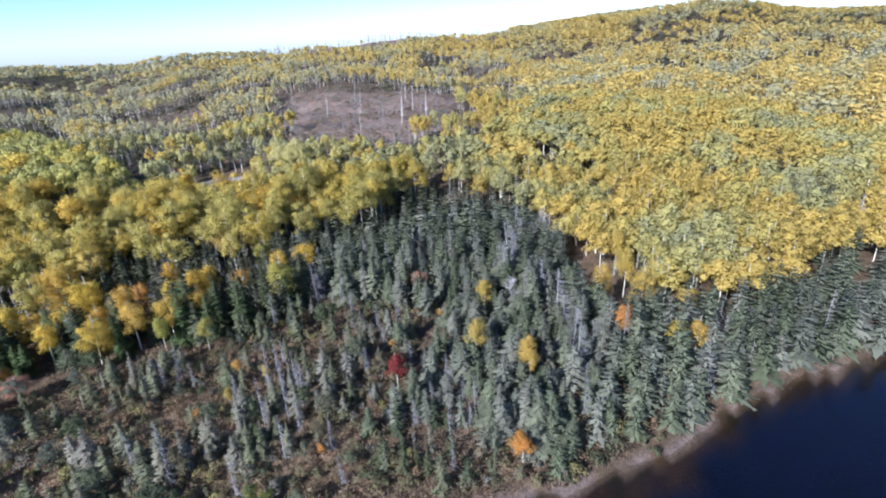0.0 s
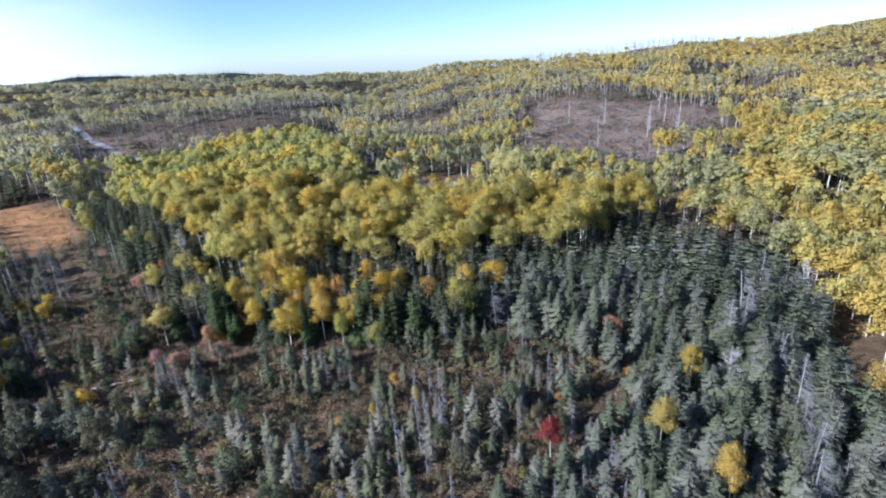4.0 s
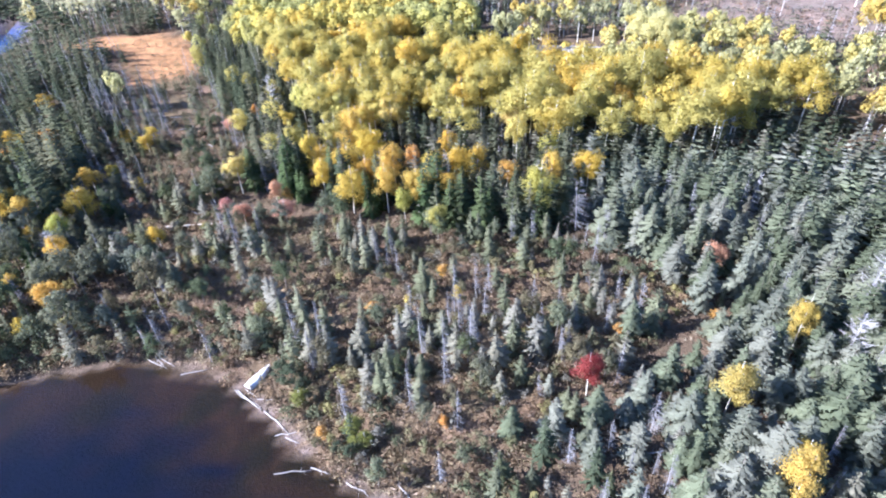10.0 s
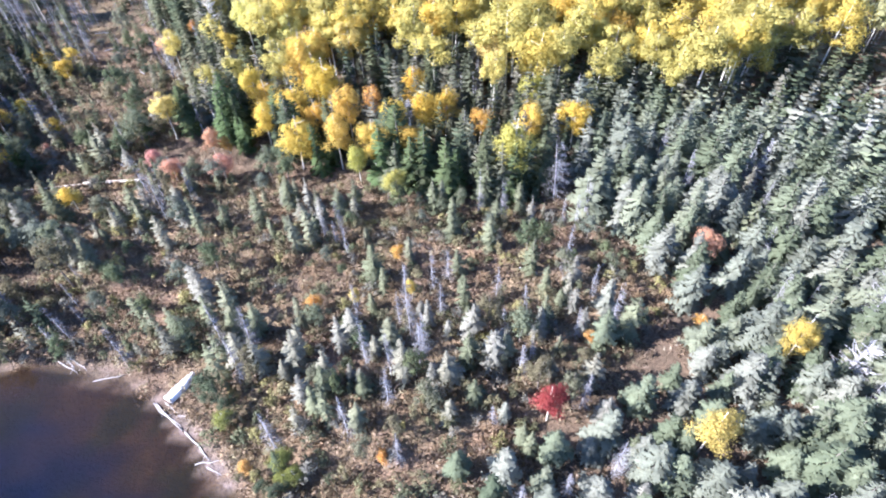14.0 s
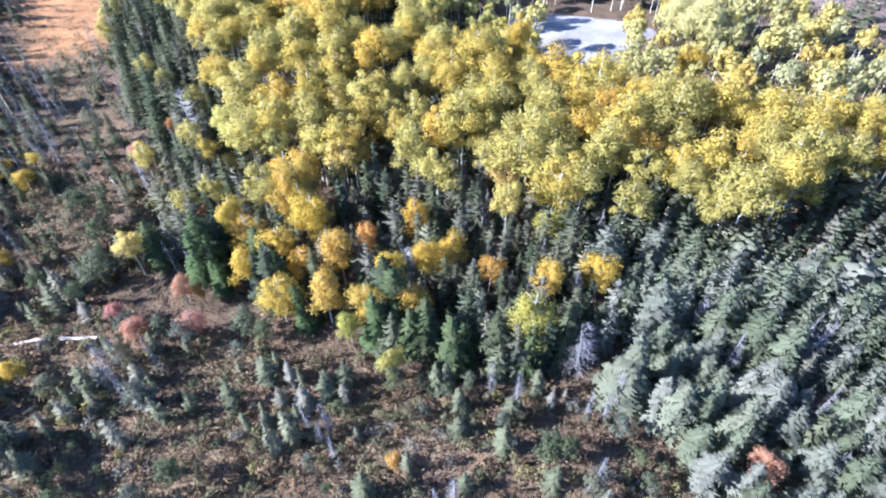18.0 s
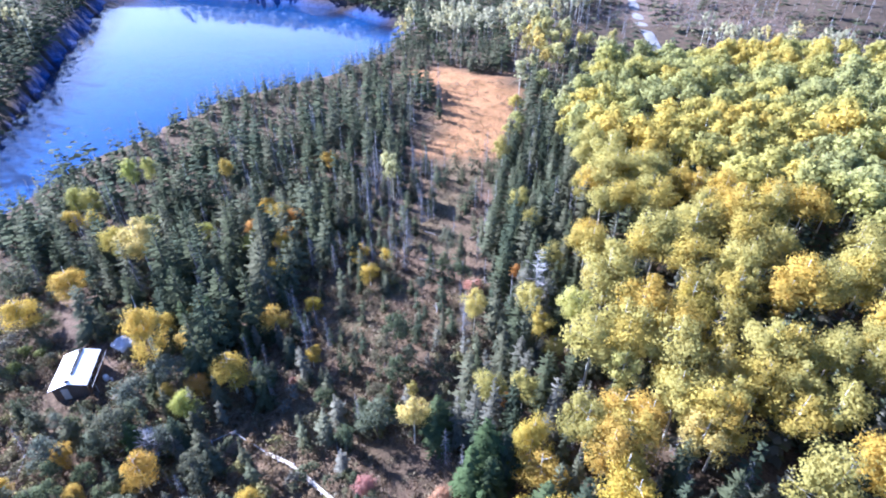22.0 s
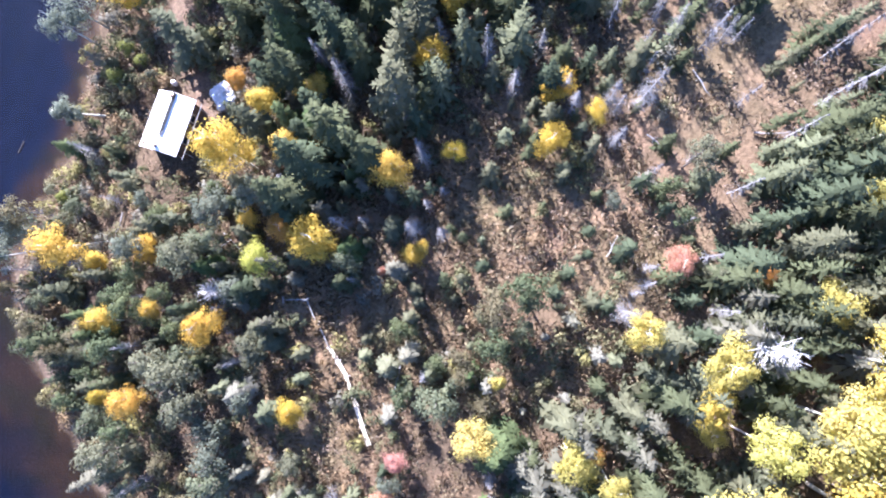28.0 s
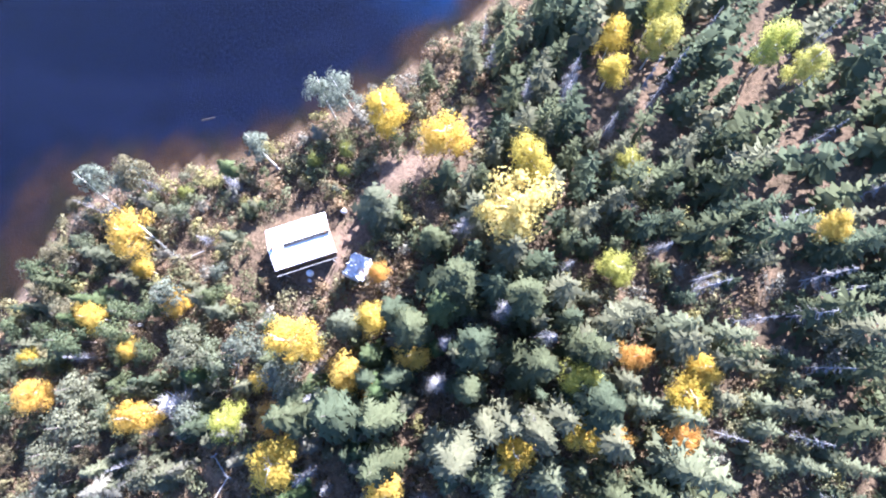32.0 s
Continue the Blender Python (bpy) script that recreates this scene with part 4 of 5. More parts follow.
for group, key in STANDOUT:
    for x, y, h in group:
        col = np.array(COLOURS[key]) * (1 + r.normal(size=3) * [0.04, 0.04, 0.08])
        protos = KINDS[key]
        wide = h / 12 * (0.85 if key in ("ochre", "pale") else 1.0 + 0.28 * (h < 7) + 0.14 * (x < -50) * (h < 9)) * (0.9 + 0.25 * r.rand())
        place_tree(protos[r.randint(len(protos))], x, y, wide, h / 12, col)
place_tree(KINDS["gold"][1], -82.0, 71.4, 0.84, 1.27, GOLDS[0])
place_tree(KINDS["pale"][0], -104.6, 77.9, 1.35, 1.1, COLOURS["pale"])
for (x, y, k, h), one in zip(near, single):
    if not one:
        continue
    k = int(k)
    if k == 0:
        col = choice(r, EAST_NEEDLES if x > 10 or (x > -6 and y < 52) else NEEDLES[:3] if x < -70 and y > 93 else NEEDLES[:2] + GREENS + NEEDLES[4:] if x < -60 else NEEDLES[:2] + GREENS if y > 80 else BOGGY, 1)[0]
        place_tree(SPRUCES[r.randint(4)], x, y, h / 10 * (0.85 + 0.45 * r.rand()) * (1.3 if x > 10 else 1.0), h / 10, col)
    elif k == 1:
        col = choice(r, BOGGY if x > -60 else NEEDLES[2:], 1)[0]
        place_tree(THINS[r.randint(3)], x, y, h / 10 * (0.85 + 0.45 * r.rand()), h / 10, col)
    elif k == 2:
        col = choice(r, GOLDS[:4] + GOLDS[1:4], 1)[0]
        place_tree(ASPENS[r.randint(4)], x, y, h / 12 * (0.9 + 0.4 * r.rand()), h / 12, col)
    else:
        place_tree(DEADS[r.randint(3)], x, y, h / 10 * (0.8 + 0.5 * r.rand()), h / 10, (0.3, 0.3, 0.3))

# Bushy pines of the bog and the cabin's shore, and tall spruces about the yard.
PINES = [tree_proto("bog_pine", "bushy olive-green pine with rounded crown in brown bog", "pine tree", "bog pines", stem(rs, 6.6, 0.1, 0.05), c_, BARK_DARK, NEEDLE) for c_ in P_PINE]
OLIVE_PINES = [(0.127, 0.148, 0.074), (0.143, 0.160, 0.098), (0.107, 0.131, 0.070), (0.156, 0.160, 0.102), (0.156, 0.139, 0.082), (0.139, 0.156, 0.115)]
px, py = scatter(-112, 20, 38, 122, 3.3, 101)
yard = (px < -84) & (shore_distance(px, py) < 12) & (py < 72)
ok = (shore_distance(px, py) > 1.0) & (inside(BOG, px, py) | inside(SHRUBBY, px, py) | yard) & (r.rand(len(px)) < 0.22 - 0.3 * (px < -62) * (py > 84) + 0.4 * wave(px, py, 18, 102) + 0.45 * inside(SHRUBBY, px, py) + 0.5 * yard)
ok &= (np.hypot(px - CABIN[0], py - CABIN[1]) > 5.5) & (edge_distance(TRAIL, px, py, False) > 1.6) & (np.hypot(px - SHED[0], py - SHED[1]) > 4) & (np.hypot(px + 28.9, py - 49.4) > 3.5) & (edge_distance(WALKWAY, px, py, False) > 3.0)
for x, y, h in spot:
    ok &= np.hypot(px - x, py - y) > 0.12 * h + 0.6
for x, y, low in zip(px[ok], py[ok], yard[ok]):
    h = 1.8 + 1.6 * r.rand() if low else 2.5 + 4.5 * r.rand() ** 1.4 + 1.5 * (x < -45)
    place_tree(PINES[r.randint(3)], x, y, h / 7 * (0.85 + 0.4 * r.rand()), h / 7, choice(r, OLIVE_PINES, 1)[0])
TALL = [(-93, 83.6), (-90, 86), (-95.5, 89), (-91, 92), (-97, 95), (-80, 78.5), (-82.5, 82), (-77, 75.5), (-79.5, 84.5), (-85, 89), (-100, 91),
        (-99, 84), (-96, 79)]
for x, y in TALL:
    h = 11 + 3.5 * r.rand()
    place_tree(SPRUCES[r.randint(4)], x, y, h / 10 * (0.8 + 0.25 * r.rand()), h / 10, choice(r, NEEDLES[:3], 1)[0])

rest = near[~single]


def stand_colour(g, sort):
    """Autumn colours of a stand, from grey-green over yellow to gold; farther sorts paler, partly as painted haze."""
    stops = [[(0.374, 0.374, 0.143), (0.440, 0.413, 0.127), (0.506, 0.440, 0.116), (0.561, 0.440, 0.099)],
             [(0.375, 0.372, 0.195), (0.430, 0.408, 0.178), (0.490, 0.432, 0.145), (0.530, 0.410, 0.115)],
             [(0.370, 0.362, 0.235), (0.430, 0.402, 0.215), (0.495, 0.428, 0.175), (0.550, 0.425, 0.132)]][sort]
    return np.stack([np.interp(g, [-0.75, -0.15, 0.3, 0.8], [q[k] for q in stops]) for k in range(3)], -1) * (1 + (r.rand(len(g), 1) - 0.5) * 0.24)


def lay(a, levels, tag, stems=True):
    pos = with_floor(a)
    for kind, nm, label, cat, ref in ((0, "spruces", "dark green spruce wood", "spruce wood", 10), (1, "bog_spruces", "slim grey-green bog spruces", "spruce wood", 10),
                                      (2, "aspens", "yellow and lime autumn aspen wood", "aspen wood", 12), (3, "dead_trees", "bare grey standing dead trees", "dead trees", 10)):
        sel = a[:, 2] == kind
        n = int(sel.sum())
        if not n or kind not in levels:
            continue
        h = a[sel, 3]
        sc = np.c_[h / ref * (0.9 + 0.3 * r.rand(n)) * (1.45 if kind == 0 and tag == "distant_" else 1.2 if kind == 2 and tag == "slope_" else 1.0), h / ref]
        if kind == 2 and tag in ("middle_", "distant_"):
            sc[:, 0] *= 0.78 + 0.5 * inside(HILL, a[sel, 0], a[sel, 1])
        if kind == 2:
            g = 0.3 * (tag in ("near_", "outer_")) + 0.55 * np.clip((np.degrees(np.arctan2(a[sel, 0], a[sel, 1] - 10)) - 8) / 22, -0.8, 1) - 0.9 * inside(GROVE, a[sel, 0], a[sel, 1]) + 0.8 * wave(a[sel, 0], a[sel, 1], 60, 81) + 0.45 * wave(a[sel, 0], a[sel, 1], 24, 82) + r.normal(size=n) * 0.34
            # Middle and distant stands get leaf colours greyed in part for haze.
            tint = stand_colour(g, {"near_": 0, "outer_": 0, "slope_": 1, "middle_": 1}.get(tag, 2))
        else:
            tint = choice(r, NEEDLES if kind == 0 else BOGGY, n)
            west = a[sel, 0] < -60
            tint[west] = choice(r, NEEDLES[:3], int(west.sum()))
            pale = (a[sel, 0] < -66) & (a[sel, 0] > -112) & (a[sel, 1] > 93) & (a[sel, 1] < 150)
            tint[pale] = choice(r, NEEDLES[:3] + BOGGY[3:4], int(pale.sum()))
            east = (a[sel, 0] > 10) & (a[sel, 0] < 160) & (a[sel, 1] < 102)
            tint[east] = choice(r, EAST_NEEDLES, int(east.sum()))
            sc[east, 0] *= 1.35
        if kind == 3:
            tint = choice(r, GREYS, n)
        woods(tag + nm, levels[kind], pos[sel], sc, tint, {0: NEEDLE_MANY, 1: NEEDLE_MANY, 2: LEAF_MANY, 3: TWIG}[kind], label, cat)
        if stems and kind in (2, 3):
            woods(tag + nm + "_trunks", [ONE_STEM], pos[sel], np.c_[sc[:, 0] * (1.1 if kind == 2 else 0.6), sc[:, 1]], tint, BARK_PALE if kind == 2 else WOOD_GREY, "pale trunks of the wood", "tree trunks")


away = edge_distance([(95, 20), (14, 60), (-35, 76), (-84, 64), (-84, 125)], rest[:, 0], rest[:, 1], False) > 42
lay(rest[~away], {0: L1_SPRUCE, 1: L1_THIN, 2: L1_ASPEN, 3: L1_DEAD}, "near_")
lay(rest[away], {0: L2_SPRUCE, 1: L2_SPRUCE, 2: L1_ASPEN, 3: L1_DEAD}, "outer_")
away = np.hypot(middle[:, 0] - 10, middle[:, 1]) < 135
lay(middle[away], {0: L1_SPRUCE, 2: SLOPE_ASPEN, 3: L1_DEAD}, "slope_")
middle = middle[~away]
away = np.hypot(middle[:, 0], middle[:, 1] - 40) > 230
lay(middle[~away], {0: L2_SPRUCE, 2: L2_ASPEN, 3: L1_DEAD[:1]}, "middle_")
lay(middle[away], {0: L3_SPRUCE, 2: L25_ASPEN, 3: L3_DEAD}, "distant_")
fpos = with_floor(farw)
for kind, protos, mat, cols, nm in ((0, L3_SPRUCE, NEEDLE_MANY, NEEDLES[:2], "far_spruces"), (2, L3_ASPEN, LEAF_MANY, GOLDS[1:5], "far_aspens")):
    sel = farw[:, 2] == kind
    s = farw[sel, 3]
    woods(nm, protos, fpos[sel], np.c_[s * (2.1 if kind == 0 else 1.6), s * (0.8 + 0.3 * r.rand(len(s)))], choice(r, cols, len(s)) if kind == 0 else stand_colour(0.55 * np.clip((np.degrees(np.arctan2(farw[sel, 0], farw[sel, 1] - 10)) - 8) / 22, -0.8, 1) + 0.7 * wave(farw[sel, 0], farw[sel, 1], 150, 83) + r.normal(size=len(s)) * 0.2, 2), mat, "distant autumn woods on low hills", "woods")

# Low shrubs of the bog and the forest edges.
SHRUBS = []
for _ in range(6):
    k = 44
    at_ = rs.normal(size=(k, 2)) * 0.42
    tall = 0.75 * np.exp(-(at_ ** 2).sum(1) / 0.3) * (0.4 + 0.6 * rs.rand(k))
    foot = np.c_[at_, tall]
    ang = rs.rand(k) * 6.28
    side = np.c_[np.cos(ang), np.sin(ang), 0 * ang] * (0.025 + 0.055 * rs.rand(k))[:, None]
    tip = foot + np.c_[rs.normal(size=(k, 2)) * 0.16, 0.04 + 0.2 * rs.rand(k)]
    nor = np.c_[at_ * 0.9 + rs.normal(size=(k, 2)) * 0.45, np.full(k, 0.75)]
    nor /= np.linalg.norm(nor, axis=1)[:, None]
    SHRUBS.append((np.concatenate([foot - side, foot + side, tip]), np.c_[np.arange(k), np.arange(k) + k, np.arange(k) + 2 * k], np.concatenate([nor, nor, nor])))
BUSHES = [leaf_crown(rs, 2.0, 0.95, 0.1, 11, 26, 0.085) for _ in range(4)]
sx, sy = scatter(-140, 40, 24, 190, 0.66, 91)
sd = shore_distance(sx, sy)
inb = inside(BOG, sx, sy) & ~inside(MEADOW, sx, sy)
nearby = edge_distance(BOG, sx, sy) < 14
ok = (sd > 0.9) & (inb | (nearby & (r.rand(len(sx)) < 0.4)) | ((sd < 9) & (sd < 40) & (r.rand(len(sx)) < 0.8)) | (inside(WEST, sx, sy) & (sx > -112) & (r.rand(len(sx)) < 0.5)))
ok &= (np.hypot(sx - CABIN[0], sy - CABIN[1]) > 4.2)
ok &= edge_distance(TRAIL, sx, sy, False) > 1.0
ok &= r.rand(len(sx)) < np.where((sy > 112) | (sx < -100), 0.2, 0.72) * (0.75 + 0.35 * wave(sx, sy, 8, 92))
sx, sy = sx[ok], sy[ok]
BROWNS = [(0.30, 0.22, 0.185), (0.27, 0.21, 0.175), (0.26, 0.215, 0.19), (0.34, 0.20, 0.12), (0.30, 0.17, 0.11), (0.36, 0.24, 0.14), (0.30, 0.27, 0.16), (0.26, 0.25, 0.13), (0.24, 0.16, 0.10), (0.28, 0.20, 0.12), (0.24, 0.22, 0.12), (0.32, 0.25, 0.14), (0.20, 0.14, 0.11), (0.28, 0.265, 0.21), (0.19, 0.20, 0.11), (0.30, 0.20, 0.15), (0.22, 0.23, 0.15)]
n = len(sx)
tint = 0.42 * choice(r, BROWNS, n, 0.1) + 0.58 * np.array([0.215, 0.165, 0.105])
woods("bog_shrubs", SHRUBS, np.c_[sx, sy, height(sx, sy) - 0.03], np.c_[0.9 + 0.7 * r.rand(n) ** 2, 0.6 + 1.2 * r.rand(n) ** 2], tint, SHRUB, "low brown and rust bog shrubs", "shrubs")

# Regrowth on the cut slope and in the gaps of the wood.
cx, cy = scatter(20, 215, 150, 350, 3.2, 95)
into = np.where(inside(CLEARING, cx, cy), 1, -1) * edge_distance(CLEARING, cx, cy)
ok = (into > -6 + 9 * wave(cx, cy, 60, 16)) & ~inside(PIT, cx, cy) & (r.rand(len(cx)) < 0.6 + 0.3 * wave(cx, cy, 35, 96))
cx, cy = cx[ok], cy[ok]
n = len(cx)
woods("slope_shrubs", SHRUBS, np.c_[cx, cy, height(cx, cy) - 0.1], np.c_[2 + 2.2 * r.rand(n), 1.2 + 1.6 * r.rand(n)], choice(r, BROWNS + GREYS + GREYS, n, 0.2), SHRUB, "brown regrowth on the cut slope", "shrubs")

cx, cy = scatter(-230, 60, 190, 460, 4.2, 96)
ok = (openness(cx, cy) > 0.05) & (edge_distance(ROAD, cx, cy, False) > 4) & ~inside(ASPEN, cx, cy) & (shore_distance(cx, cy) > 6) & (r.rand(len(cx)) < 0.8)
cx, cy = cx[ok], cy[ok]
n = len(cx)
woods("clearing_shrubs", SHRUBS, np.c_[cx, cy, height(cx, cy) - 0.1], np.c_[2 + 2.4 * r.rand(n), 1.4 + 2.2 * r.rand(n)], choice(r, BROWNS + GREYS + GREYS, n, 0.2), SHRUB, "grey-brown scrub on the open ground", "shrubs")

# Waist-high to head-high bushes of the bog, the shore and the yard.
bx, by = scatter(-125, 30, 22, 118, 2.0, 97)
bd = shore_distance(bx, by)
ok = (bd > np.where((bx < -33) | (bx > 20), 0.5, 1.2)) & (inside(BOG, bx, by) | inside(SHRUBBY, bx, by) | (bd < 8) | (inside(WEST, bx, by) & (bx > -118))) & (r.rand(len(bx)) < 0.7 + 0.3 * wave(bx, by, 13, 98) + 0.5 * (bd < 9) - 0.5 * inside(BOG, bx, by) * (bx < -58))
ok &= (np.hypot(bx - CABIN[0], by - CABIN[1]) > 5) & (np.hypot(bx + 28.9, by - 49.4) > 2.6) & (edge_distance(TRAIL, bx, by, False) > 1.4)
bx, by = bx[ok], by[ok]
n = len(bx)
OLIVES = [(0.132, 0.132, 0.066), (0.158, 0.145, 0.079), (0.112, 0.119, 0.066), (0.185, 0.165, 0.086), (0.198, 0.139, 0.079), (0.165, 0.158, 0.125), (0.099, 0.112, 0.059), (0.218, 0.198, 0.079)]
woods("bushes", BUSHES, np.c_[bx, by, height(bx, by) - 0.08], np.c_[0.6 + 0.8 * r.rand(n) + 0.35 * (bx < -55), 0.45 + 0.75 * r.rand(n) + 0.4 * (bx < -55) * r.rand(n)], choice(r, OLIVES, n, 0.15), SHRUB, "olive and brown bushes of bog and shore", "bushes")

# Dark conifers on the far banks of the western arm.
wx, wy = scatter(-460, -140, 10, 300, 4.0, 99)
wd = shore_distance(wx, wy)
ok = (wd > 1.0) & (wd < 46) & ~inside(WEST, wx, wy) & ~inside(MEADOW, wx, wy) & (r.rand(len(wx)) < 0.8)
wx, wy = wx[ok], wy[ok]
n = len(wx)
h = 0.7 + 0.6 * r.rand(n)
woods("bank_spruces", L3_SPRUCE, np.c_[wx, wy, height(wx, wy) - 0.1], np.c_[h * 1.15, h], choice(r, NEEDLES[:2], n), NEEDLE_MANY, "dark conifers along the far lake bank", "spruce wood")

# Dark woods along the far ridge.
ra = np.radians(-62 + 74 * np.random.RandomState(111).rand(2600))
rd = 2060 + 330 * np.random.RandomState(112).rand(2600)
rx, ry = rd * np.sin(ra), 10 + rd * np.cos(ra)
ok = height(rx, ry) > 6
rx, ry = rx[ok], ry[ok]
n = len(rx)
h = 0.9 + 0.9 * r.rand(n)
woods("ridge_woods", L3_SPRUCE, np.c_[rx, ry, height(rx, ry) - 1.0], np.c_[h * 3.4, h], choice(r, NEEDLES[:2], n), NEEDLE_MANY, "dark conifer woods on the far ridge", "woods")
# Bare trees along the crest of the slope.
r2 = np.random.RandomState(113)
ca, cd = np.radians(14 + 26 * r2.rand(300)), 735 + 75 * r2.rand(300)
cx, cy = cd * np.sin(ca), 10 + cd * np.cos(ca)
n = len(cx)
h = 0.9 + 0.6 * r2.rand(n)
woods("crest_trees", L3_DEAD, np.c_[cx, cy, height(cx, cy) - 0.2], np.c_[h * 1.6, h], choice(r, GREYS, n), TWIG, "bare grey trees along the hill crest", "dead trees")
woods("crest_tree_trunks", [ONE_STEM], np.c_[cx, cy, height(cx, cy) - 0.2], np.c_[h * 1.3, h], choice(r, GREYS, n), WOOD_GREY, "grey trunks along the hill crest", "tree trunks")


# ---- cabin and its yard ----


def box_bm(sx, sy, sz, bevel=0.0):
    bm = bmesh.new()
    bmesh.ops.create_cube(bm, size=1)
    for v in bm.verts:
        v.co.x *= sx
        v.co.y *= sy
        v.co.z *= sz
    if bevel:
        bmesh.ops.bevel(bm, geom=bm.edges, offset=bevel, segments=1, affect="EDGES")
    return bm


def box(name, size, at, mat, parent, label="", turn=(0, 0, 0), bevel=0.01):
    ob = part(name, box_bm(*size, bevel), mat, parent, label)
    ob.location, ob.rotation_euler = at, turn
    return ob


def plain(name, colour, rough=0.6, metal=0.0, vary=0.12, scale=6.0):
    m, nt, ns, p = material(name)
    tex = node(nt, "ShaderNodeTexNoise", Scale=scale, Detail=4.0)
    rp = ramp(nt, [(0.3, tuple(c * (1 - vary) for c in colour)), (0.7, tuple(min(1, c * (1 + vary)) for c in colour))])
    nt.links.new(ns.new("ShaderNodeTexCoord").outputs["Object"], tex.inputs["Vector"])
    nt.links.new(tex.outputs["Fac"], rp.inputs[0])
    nt.links.new(rp.outputs[0], p.inputs["Base Color"])
    p.inputs["Roughness"].default_value, p.inputs["Metallic"].default_value = rough, metal
    return m


ROOF_WHITE = plain("white_roof_metal", (0.82, 0.82, 0.83), 0.45, 0.0, 0.04, 0.8)
DARK_STRIP = plain("dark_ridge_gap", (0.014, 0.014, 0.015), 0.95)
SODDEN = plain("sodden_log", (0.025, 0.021, 0.02), 0.7)
LOG_BROWN = plain("stained_log_wall", (0.12, 0.075, 0.045), 0.75, 0, 0.3)
GLASS = plain("dark_window_glass", (0.03, 0.035, 0.04), 0.08)
WHITE_PLASTIC = plain("white_plastic", (0.75, 0.76, 0.78), 0.4, 0, 0.05)
METAL = plain("grey_metal", (0.5, 0.5, 0.52), 0.4, 0.7)
HULL_WHITE = plain("white_boat_paint", (0.78, 0.77, 0.74), 0.4, 0, 0.06, 2.0)
TARP = plain("white_tarp", (0.80, 0.80, 0.82), 0.55, 0, 0.08, 3.0)


def ribbed_roof(length, width, ribs):
    """A sheet of standing ribs, sloping down along -y from the origin, with thickness."""
    bm = bmesh.new()
    xs = []
    for i in range(ribs):
        a = -length / 2 + length * i / ribs
        w = length / ribs
        xs += [(a, 0.0), (a + 0.82 * w, 0.0), (a + 0.87 * w, 0.028), (a + 0.95 * w, 0.028)]
    xs.append((length / 2, 0.0))
    rows = []
    for z0 in (0.0, -0.03):
        for y in (0.0, -width):
            rows.append([bm.verts.new((x, y, z + z0)) for x, z in xs])
    for i in range(len(xs) - 1):
        for a, b in ((rows[0], rows[1]), (rows[3], rows[2]), (rows[2], rows[0]), (rows[1], rows[3])):
            bm.faces.new((a[i], b[i], b[i + 1], a[i + 1]))
    for i in (0, -1):
        bm.faces.new((rows[0][i], rows[1][i], rows[3][i], rows[2][i]))
    bmesh.ops.recalc_face_normals(bm, faces=bm.faces)
    return bm


